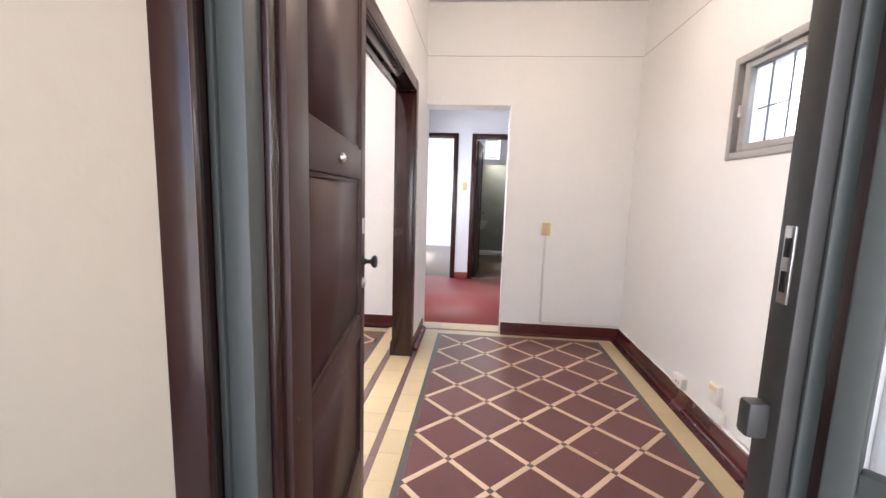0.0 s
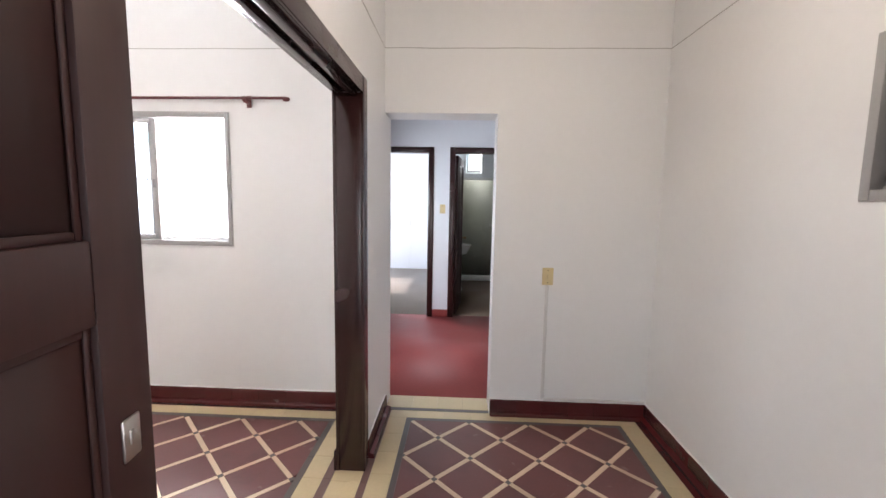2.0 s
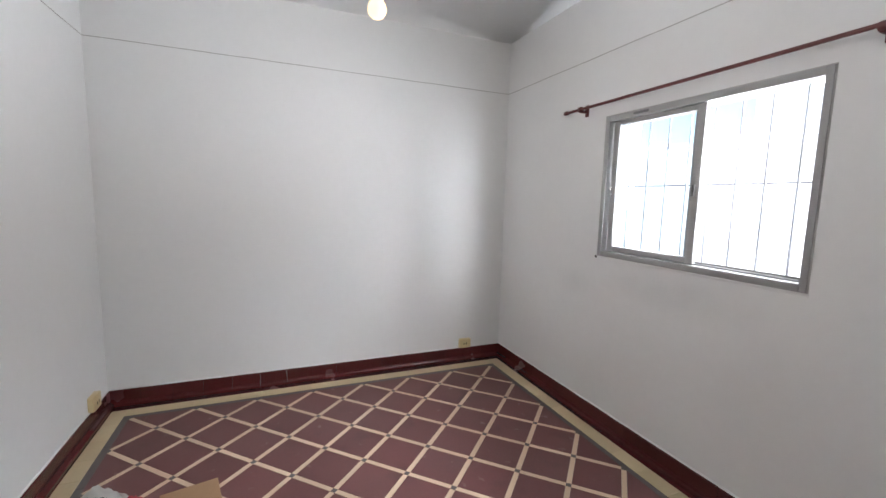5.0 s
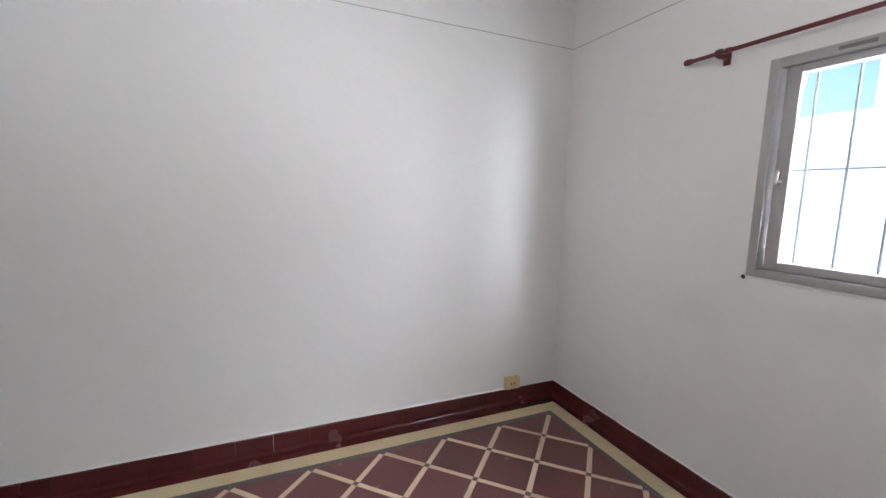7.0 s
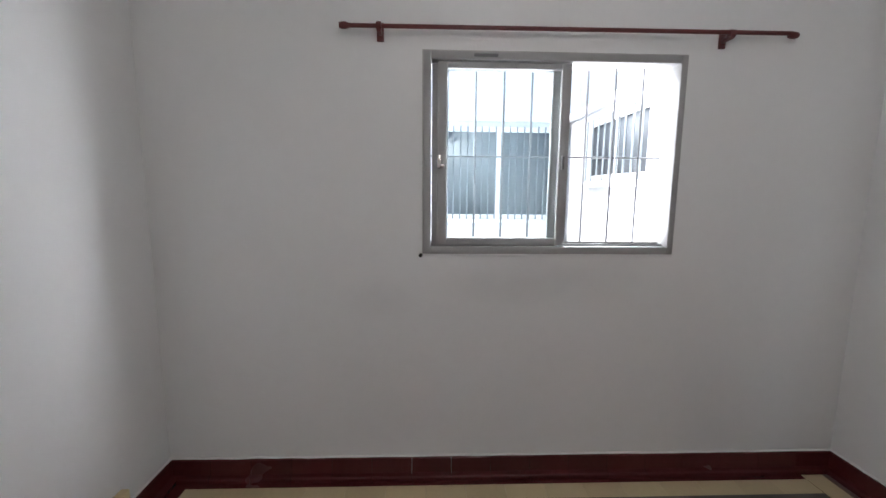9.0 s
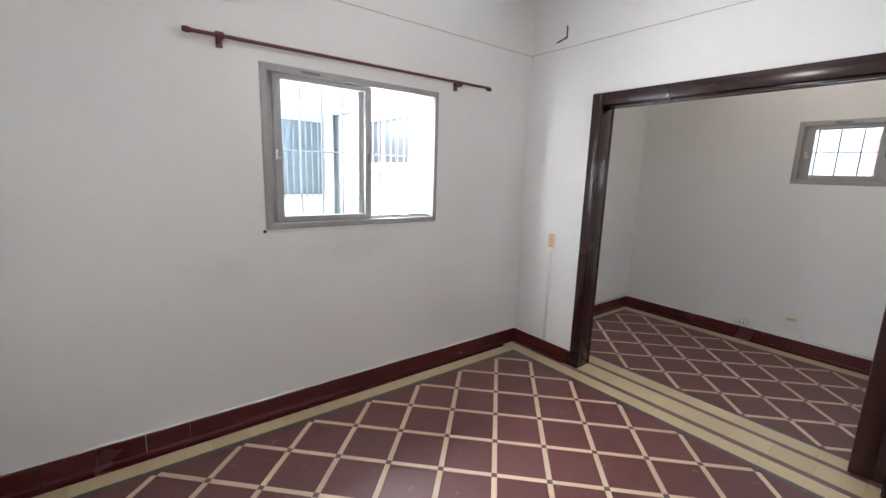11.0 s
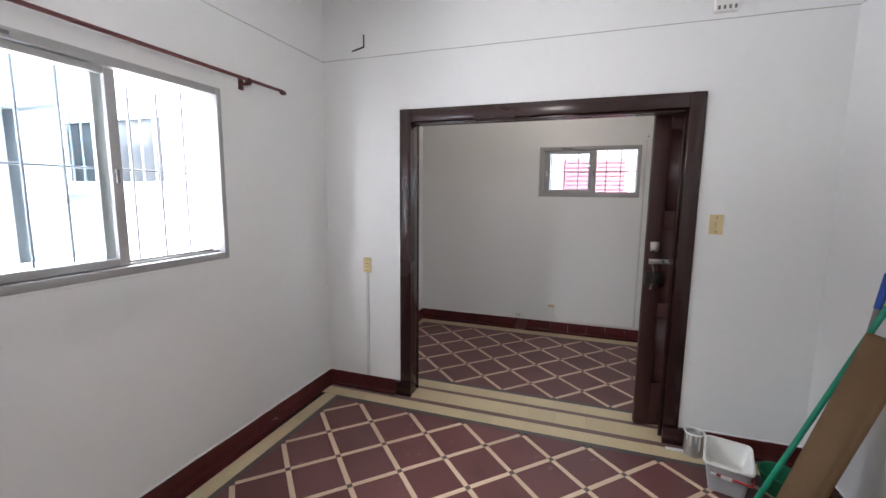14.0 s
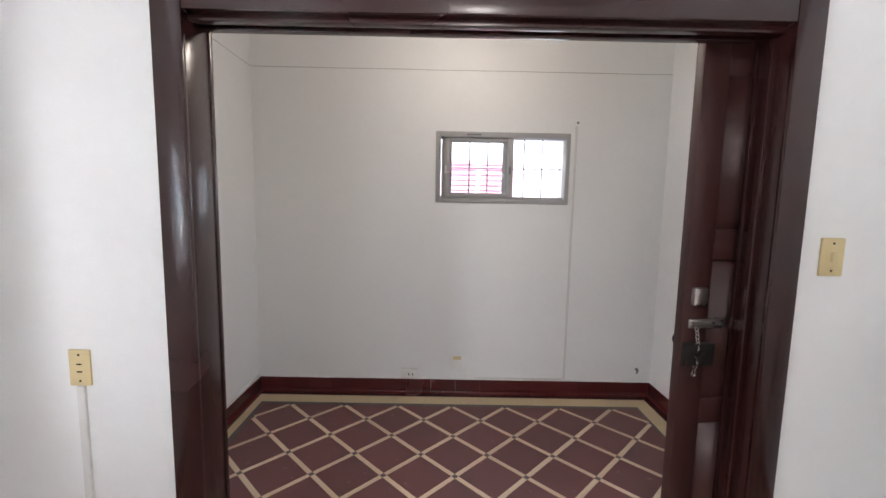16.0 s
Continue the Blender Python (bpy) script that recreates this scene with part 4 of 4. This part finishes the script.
def bath_door():
    L, T = 0.70, 0.035
    root = new("bathroom_door")
    tagged(root, "dark panelled wooden bathroom door standing open inwards", "door")
    rails = ((0.01, 0.22), (0.75, 0.84), (1.40, 1.48), (2.02, 2.13))
    for a, b in ((0, 0.09), (L - 0.09, L)):
        part("stile", box((a, -T, 0.01), (b, 0, 2.13), 0.003), M_DOOR, root)
    for a, b in rails:
        part("rail", box((0.09, -T + 0.001, a), (L - 0.09, -0.001, b), 0.003), M_DOOR, root)
    for (a, b), (c, d) in zip(rails, rails[1:]):
        part("panel", box((0.086, -T + 0.012, b - 0.004), (L - 0.086, -0.012, c + 0.004)), M_DOOR, root)
    part("door_knob", turned([(0.012, 0), (0.008, 0.03), (0.024, 0.045), (0.02, 0.06), (0, 0.063)], pose(L - 0.05, -T, 1.0, 90, 0, 0), 18), M_BRASS, root)
    root.matrix_basis = pose(0.447, 2.645, 0, 0, 0, 84)


bath_door()

setting("bath_wainscot_north", box((0.345, 5.688, 0), (2.065, 5.70, 1.98)), M_BATHTILE, "pale green glazed tiles on the bathroom wall", "wall tiles")
setting("bath_wainscot_west", box((0.34, 2.66, 0), (0.352, 5.685, 1.98)), M_BATHTILE, "pale green glazed tiles on the bathroom wall", "wall tiles")
setting("bath_trim", box((0.355, 5.676, 1.98), (2.06, 5.70, 2.03), 0.004), M_CERAMIC, "white tile edge over the bathroom tiles", "trim")
setting("shower_curb", box((0.36, 5.16, 0), (2.06, 5.28, 0.10), 0.012), M_CERAMIC, "low white shower curb", "curb")
setting("window_3", merged(box((0.63, 5.72, 2.13), (0.91, 5.74, 2.17)), box((0.63, 5.72, 2.50), (0.91, 5.74, 2.54)), box((0.63, 5.72, 2.17), (0.66, 5.74, 2.50)), box((0.88, 5.72, 2.17), (0.91, 5.74, 2.50))), M_ALU, "small high bathroom window", "window")


def wash_basin():
    x, y, z = 0.355, 4.25, 0.80
    root = thing("wash_basin", "white ceramic pedestal wash basin", "sink", (x + 0.15, y, 0))
    bowl = bmesh.new()
    rows = []
    for s, zz in ((0.62, -0.15), (0.85, -0.07), (1.0, -0.01), (1.0, 0.0), (0.92, 0.0), (0.75, -0.07), (0.35, -0.11)):
        rows.append([bowl.verts.new((x + 0.17 + 0.19 * s * max(-0.88, math.cos(a)), y + 0.24 * s * math.sin(a), z + zz)) for a in [2 * math.pi * k / 28 for k in range(28)]])
    for a, b in zip(rows, rows[1:]):
        for k in range(28):
            bowl.faces.new((a[k], a[(k + 1) % 28], b[(k + 1) % 28], b[k]))
    bowl.faces.new(rows[-1])
    bowl.faces.new(rows[0][::-1])
    bmesh.ops.recalc_face_normals(bowl, faces=bowl.faces)
    part("bowl", bowl, M_CERAMIC, root)
    part("pedestal", turned([(0.09, 0), (0.085, 0.03), (0.06, 0.12), (0.06, 0.5), (0.09, 0.66), (0, 0.66)], pose(x + 0.13, y, 0), 22), M_CERAMIC, root)
    part("faucet", merged(rod((x + 0.04, y, z - 0.005), (x + 0.04, y, z + 0.09), 0.012), rod((x + 0.04, y, z + 0.08), (x + 0.13, y, z + 0.07), 0.009)), M_CHROME, root)


wash_basin()


def shower_tap():
    x, y, z = 1.235, 5.688, 1.065
    root = thing("shower_tap", "chrome shower mixer tap on the tiled wall", "tap", (x, y, z))
    part("body", merged(rod((x - 0.09, y - 0.04, z), (x + 0.09, y - 0.04, z), 0.018), rod((x, y, z), (x, y - 0.04, z), 0.02), rod((x, y - 0.04, z), (x, y - 0.08, z - 0.04), 0.012)), M_CHROME, root)
    for s in (-1, 1):
        part("tap_handle", turned([(0.012, 0), (0.026, 0.008), (0.026, 0.03), (0, 0.034)], pose(x + s * 0.09, y - 0.04, z, 0, 90 * s, 0), 14), M_CHROME, root)


shower_tap()
o5 = plate("light_switch", pose(-0.62, 6.5, 1.05), 0.06, 0.10, M_CONDUIT, "pale switch on the bedroom wall", "switch", "toggle")
tagged(part("conduit", box((-0.635, 6.49, 0.0), (-0.62, 6.5, 1.0), 0.002), M_HALL), "thin white conduit on the bedroom wall", "conduit")


# ---- painter's things in the corner of the living room ----


def paint_tub():
    """A rectangular tub with a white, sloping inside."""
    root = new("paint_tub")
    tagged(root, "white rectangular paint tub with shade-grey sides and a red handle", "paint tub")

    def loft(levels, close_first, close_last, slope=0.0):
        bm = bmesh.new()
        rows = []
        for hw, hd, z in levels:
            ring_v = []
            for k in range(40):
                a = 2 * math.pi * k / 40
                c, q = math.cos(a), math.sin(a)
                px, py = hw * math.copysign(abs(c) ** 0.22, c), hd * math.copysign(abs(q) ** 0.22, q)
                lift = slope * max(0.0, 0.5 - px / hw * 0.5) if z < 0.1 else 0.0
                ring_v.append(bm.verts.new((px, py, z + lift)))
            rows.append(ring_v)
        for a, b in zip(rows, rows[1:]):
            for k in range(40):
                bm.faces.new((a[k], a[(k + 1) % 40], b[(k + 1) % 40], b[k]))
        if close_first:
            bm.faces.new(rows[0][::-1])
        if close_last:
            bm.faces.new(rows[-1])
        bmesh.ops.recalc_face_normals(bm, faces=bm.faces)
        return bm

    # the grey of the shell carries the shade on its white sides
    part("shell", loft(((0.118, 0.078, 0.001), (0.122, 0.082, 0.004), (0.148, 0.105, 0.160)), True, False), M_TUBSHADE, root, "white tub side, its shade put into the grey")
    part("rim", loft(((0.148, 0.105, 0.158), (0.156, 0.113, 0.159), (0.158, 0.115, 0.165), (0.154, 0.111, 0.170), (0.146, 0.103, 0.168)), False, False), M_WHITEPLASTIC, root)
    part("lining", loft(((0.146, 0.103, 0.168), (0.144, 0.101, 0.150), (0.118, 0.078, 0.030)), False, True, 0.085), M_WHITEPLASTIC, root)
    handle = part("handle", merged(rod((-0.150, 0.07, 0.118), (-0.152, -0.105, 0.108), 0.006, sides=10), rod((-0.152, -0.105, 0.108), (-0.10, -0.112, 0.118), 0.006, sides=10)), M_REDPAINT, root, "red handle smeared with white paint")
    part("smear", merged(box((-0.159, -0.02, 0.104), (-0.154, 0.03, 0.122), 0.002), box((-0.158, 0.05, 0.112), (-0.153, 0.075, 0.126), 0.002)), M_WHITEPLASTIC, handle, "white paint smear")
    root.matrix_basis = pose(-0.443, -2.717, 0, 0, 0, -15)


def green_bowl():
    x, y = -0.44, -2.955
    root = thing("bowl", "small dark green plastic bowl behind the tub", "bowl", (x, y, 0))
    part("shell", turned([(0, 0.001), (0.060, 0.001), (0.063, 0.004), (0.090, 0.105), (0.096, 0.107), (0.096, 0.113), (0.088, 0.113), (0.058, 0.010), (0, 0.010)], pose(x, y, 0), 30), M_GREENPLASTIC, root)


paint_tub()
green_bowl()


def paint_can():
    x, y = -0.215, -2.607
    root = thing("paint_can", "small tin paint can with white drips", "paint can", (x, y, 0))
    part("can", turned([(0, 0.001), (0.052, 0.001), (0.054, 0.004), (0.052, 0.007), (0.052, 0.132), (0.055, 0.136), (0.055, 0.140), (0.045, 0.140), (0.045, 0.120), (0, 0.120)], pose(x, y, 0), 26), M_TIN, root)
    part("rim", turned([(0.046, 0.139), (0.056, 0.139), (0.057, 0.145), (0.050, 0.148), (0.046, 0.145), (0.046, 0.139)], pose(x, y, 0), 26), M_WHITEPLASTIC, root, "paint-covered white rim")
    part("drip", merged(*(box((x + 0.053 * math.cos(a) - 0.004, y + 0.053 * math.sin(a) - 0.004, z), (x + 0.053 * math.cos(a) + 0.004, y + 0.053 * math.sin(a) + 0.004, 0.14), 0.002) for a, z in ((2.6, 0.07), (3.1, 0.10), (3.5, 0.05), (4.0, 0.09), (2.1, 0.1)))), M_WHITEPLASTIC, root, "white paint drip")


paint_can()


def green_bucket():
    x, y = -1.075, -2.750
    root = thing("bucket", "dark green plastic bucket with a rag on its lid", "bucket", (x, y, 0))
    part("body", turned([(0, 0.001), (0.115, 0.001), (0.118, 0.006), (0.142, 0.235), (0.142, 0.24), (0, 0.24)], pose(x, y, 0), 32), M_GREENPLASTIC, root)
    part("lid", turned([(0.142, 0.225), (0.155, 0.228), (0.157, 0.252), (0.150, 0.256), (0.140, 0.250), (0.135, 0.246), (0, 0.248)], pose(x, y, 0), 32), M_GREENPLASTIC, root)
    part("bail", merged(rod((x - 0.10, y + 0.06, 0.262), (x + 0.02, y + 0.11, 0.262), 0.003, sides=8), rod((x - 0.10, y + 0.06, 0.262), (x - 0.125, y + 0.02, 0.258), 0.003, sides=8)), M_CHROME, root, "thin wire bail")
    bm = bmesh.new()
    n = 10
    g = [[bm.verts.new((x - 0.07 + 0.16 * i / n, y - 0.12 + 0.13 * j / n + 0.02 * math.sin(i), 0.256 + 0.012 + 0.010 * noise.noise(Vector((i * 0.5, j * 0.5, 3))))) for j in range(n + 1)] for i in range(n + 1)]
    for i in range(n):
        for j in range(n):
            bm.faces.new((g[i][j], g[i + 1][j], g[i + 1][j + 1], g[i][j + 1]))
    bmesh.ops.solidify(bm, geom=bm.faces[:], thickness=0.012)
    bmesh.ops.recalc_face_normals(bm, faces=bm.faces)
    tagged(part("rag", bm, M_CLOTHWHITE), "white rag lying on the bucket lid", "rag")


green_bucket()


def leaning(name, p, q, r, mat, label, category, grip=None, grip_mat=None):
    root = thing(name, label, category, p)
    part("pole", rod(p, q, r), mat, root)
    if grip_mat:
        a = Vector(q)
        d = (a - Vector(p)).normalized()
        part("grip", rod(a - d * 0.02, a + d * 0.14, r * 1.25), grip_mat, root, grip)
    return root


leaning("mop_handle", (-0.545, -3.06, 0.0), (-0.618, -3.160, 1.09), 0.012, M_GREYPOLE, "grey metal broom handle with a blue grip leaning on the wall", "broom", "blue plastic grip", M_BLUEPLASTIC)
leaning("broom_handle", (-0.715, -2.720, 0.0), (-0.722, -3.140, 1.12), 0.012, M_TEALPOLE, "teal green broom handle leaning on the wall", "broom", "yellow plastic grip", M_YELLOWPLASTIC)


def cardboard_roll():
    """A sheet rolled up and pressed flat, its free edge overlapping."""
    p, q = Vector((-0.780, -2.845, 0.012)), Vector((-0.838, -3.095, 0.98))
    root = thing("cardboard_roll", "tall brown cardboard roll pressed flat, leaning in the corner", "cardboard roll", (p.x, p.y, 0))
    z = (q - p).normalized()
    wide = Vector((0.8, 0.6, 0))
    wide = (wide - z * wide.dot(z)).normalized()
    deep = z.cross(wide)
    L = (q - p).length
    turns, per = 2.35, 36
    for name, first, last in (("inner_layer", 0, int(1.5 * per)), ("outer_layer", int(1.5 * per), int(turns * per))):
        bm = bmesh.new()
        rows = []
        for k in range(first, last + 1):
            a = 2 * math.pi * k / per
            grow = 0.007 * a / (2 * math.pi)
            u, w = (0.062 + grow) * math.copysign(abs(math.cos(a)) ** 0.8, math.cos(a)), (0.018 + grow) * math.sin(a)
            row = []
            for i in range(9):
                f = i / 8
                sag = 0.004 * noise.noise(Vector((f * 3, a, 2.0)))
                row.append(bm.verts.new(p + z * (L * f + (0.006 * math.sin(a * 0.7) if i == 8 else 0.0)) + wide * (u * (1 + 0.06 * f)) + deep * (w + sag)))
            rows.append(row)
        for a, b in zip(rows, rows[1:]):
            for k in range(8):
                bm.faces.new((a[k], b[k], b[k + 1], a[k + 1]))
        bmesh.ops.solidify(bm, geom=bm.faces[:], thickness=0.004)
        bmesh.ops.recalc_face_normals(bm, faces=bm.faces)
        part(name, bm, M_CARD, root)


cardboard_roll()


def black_bin():
    x, y = -0.955, -3.015
    root = thing("black_tub", "black plastic tub standing in the corner", "tub", (x, y, 0))
    part("shell", turned([(0, 0.001), (0.085, 0.001), (0.105, 0.235), (0.112, 0.238), (0.112, 0.246), (0.100, 0.246), (0.080, 0.012), (0, 0.012)], pose(x, y, 0), 30), M_BLACKPLASTIC, root)


black_bin()
tagged(part("loose_tile_strip", box((-0.225, -2.62, 0.001), (-0.200, -2.46, 0.009), 0.002), M_WHITEPLASTIC), "thin white strip lying on the floor by the frame", "strip")


def rag_heap():
    x, y = -2.37, -2.87

    def cloth(name, mat, cx, cy, cz, w, d, hgt, seed, label):
        bm = bmesh.new()
        n = 18
        g = []
        for i in range(n + 1):
            row = []
            for j in range(n + 1):
                u, v = i / n * 2 - 1, j / n * 2 - 1
                r = min(1.0, math.hypot(u, v))
                hz = hgt * (1 - r * r) * (0.75 + 0.5 * noise.noise(Vector((u * 2, v * 2, seed)))) + 0.02 * noise.noise(Vector((u * 5, v * 5, seed + 3)))
                s = 1 + 0.15 * noise.noise(Vector((u, v, seed + 7)))
                row.append(bm.verts.new((cx + u * w * s * math.sqrt(1 - v * v / 2), cy + v * d * s * math.sqrt(1 - u * u / 2), cz + max(0.002, hz))))
            g.append(row)
        for i in range(n):
            for j in range(n):
                bm.faces.new((g[i][j], g[i + 1][j], g[i + 1][j + 1], g[i][j + 1]))
        bmesh.ops.solidify(bm, geom=bm.faces[:], thickness=0.004)
        bmesh.ops.recalc_face_normals(bm, faces=bm.faces)
        tagged(part(name, bm, mat, smooth=60), label, "rag")

    cloth("rag", M_CLOTHWHITE, x, y, 0.002, 0.17, 0.13, 0.14, 1.0, "crumpled white rag on the tiled floor")
    cloth("rag", M_CLOTHDARK, x + 0.09, y + 0.02, 0.06, 0.11, 0.10, 0.10, 4.0, "dark rag lying over a white one")
    cloth("rag", M_CLOTHRED, x + 0.02, y + 0.14, 0.002, 0.10, 0.06, 0.07, 9.0, "small red rag on the tiled floor")
    tagged(part("cardboard_sheet", box((-0.16, -0.13, 0), (0.16, 0.13, 0.012), 0.002), M_CARD), "flat piece of brown cardboard on the floor", "cardboard").matrix_basis = pose(-2.28, -2.46, 0.002, 0, 0, 12)


rag_heap()

# ---- outside ----
setting("ground", merged(box((-400, 0.21, -0.6), (-0.91, 400, -0.25)), box((2.2, -400, -0.6), (400, 400, -0.25)), box((-0.91, 6.65, -0.6), (2.2, 400, -0.25)), box((-400, -400, -0.6), (-3.77, 0.21, -0.25)), box((-3.77, -400, -0.6), (2.2, -3.32, -0.17))), M_GROUND, "pale concrete ground", "ground")


def far_window(parent, along, plane, toward, a0, a1, z0, z1, slats, mat):
    """A window of a neighbouring house: recessed pane, frame, sill and upright bars."""

    def P(a, d, z):
        return (a, plane + toward * d, z) if along == "x" else (plane + toward * d, a, z)

    w = part("window", merged(box(P(a0, -0.02, z0), P(a1, 0.03, z0 + 0.05)), box(P(a0, -0.02, z1 - 0.05), P(a1, 0.03, z1)), box(P(a0, -0.02, z0 + 0.05), P(a0 + 0.05, 0.03, z1 - 0.05)), box(P(a1 - 0.05, -0.02, z0 + 0.05), P(a1, 0.03, z1 - 0.05)), box(P((a0 + a1) / 2 - 0.025, -0.02, z0 + 0.05), P((a0 + a1) / 2 + 0.025, 0.02, z1 - 0.05))), M_FACADE, parent)
    part("pane", box(P(a0 + 0.04, 0.002, z0 + 0.04), P(a1 - 0.04, 0.012, z1 - 0.04)), mat, w)
    part("sill", box(P(a0 - 0.05, 0, z0 - 0.05), P(a1 + 0.05, 0.08, z0 - 0.001)), M_FACADE, w)
    for k in range(slats):
        a = a0 + (a1 - a0) * (k + 0.5) / slats
        part("window_bar", rod(P(a, 0.07, z0), P(a, 0.07, z1), 0.008, sides=6), M_SHUTTER, w)


house = thing("house", "low white annex across the light court", "house", (-2.6, 2.56, -0.25))
part("wall", box((-6.5, 2.50, -0.25), (-0.86, 2.635, 2.20)), M_FACADE, house)
part("roof", box((-6.5, 2.45, 2.20), (-0.86, 2.70, 2.27), 0.008), M_FACADE, house)
far_window(house, "x", 2.50, -1, -2.15, -0.97, 1.18, 2.14, 16, M_SHUTTER)
wing = thing("house_wing", "low sunlit white annex along the light court", "house", (-0.72, 1.4, -0.25))
part("wall", box((-0.80, 0.22, -0.25), (-0.645, 2.66, 2.20)), M_FACADE, wing)
part("roof", box((-0.84, 0.22, 2.20), (-0.645, 2.70, 2.27), 0.008), M_FACADE, wing)
# added blue panel that stands in for the sky over the annex roof
part("sky_panel", box((-0.665, 0.22, 2.275), (-0.645, 2.62, 3.08)), M_SKYPANEL, wing, "pale blue panel standing in for the sky")
far_window(wing, "y", -0.80, -1, 0.78, 1.87, 1.57, 2.10, 9, M_DARKGLASS)


def neighbour():
    x = 5.50
    root = thing("neighbour_house", "white sunlit neighbouring house with a pink louvred shutter", "house", (x + 0.1, -2, -0.25))
    part("wall", box((x, -12.0, -0.25), (x + 0.2, 8.0, 4.0)), M_FACADE, root)
    part("parapet", box((x - 0.05, -12.0, 4.0), (x + 0.2, 8.0, 4.12), 0.01), M_FACADE, root)
    a0, a1, z0, z1 = -2.62, -1.46, 1.02, 2.24
    mid = (a0 + a1) / 2
    f = x - 0.045
    sh = part("shutter", merged(box((f, a0, z0), (x, a0 + 0.065, z1)), box((f, a1 - 0.065, z0), (x, a1, z1)), box((f, a0 + 0.065, z1 - 0.065), (x, a1 - 0.065, z1)), box((f, a0 + 0.065, z0), (x, a1 - 0.065, z0 + 0.065)), box((f, mid - 0.035, z0 + 0.065), (x, mid + 0.035, z1 - 0.065))), M_PINK, root, "pink painted louvred shutter")
    for k in range(13):
        z = z0 + 0.085 + k * 0.082
        for a, b in ((a0 + 0.065, mid - 0.035), (mid + 0.035, a1 - 0.065)):
            part("slat", box((f + 0.004, a, z), (x - 0.010, b, z + 0.062), 0.004), M_PINK, sh)


neighbour()
# passage outside the entrance
setting("wall_passage_west", box((-1.6, -6.5, -0.2), (-1.45, -3.32, 3.0)), M_CREAMWALL, "cream painted passage wall", "wall")
setting("wall_passage_skin", box((-1.44, -3.322, -0.18), (0.064, -3.312, 3.0)), M_CREAMWALL, "cream painted outer wall beside the entrance", "wall")
setting("wall_passage_skin_east", box((1.052, -3.322, -0.18), (2.2, -3.312, 3.0)), M_FACADE, "white painted outer wall beside the entrance", "wall")
# roof added out of view to keep the cream wall in soft shade
setting("passage_shade_roof", box((-1.6, -6.5, 3.0), (2.2, -3.32, 3.1)), M_CEIL, "pale added roof that shades the passage", "ceiling")
setting("wall_passage_east", box((2.2, -6.5, -0.2), (2.35, -3.32, 3.0)), M_CREAMWALL, "cream painted passage wall", "wall")
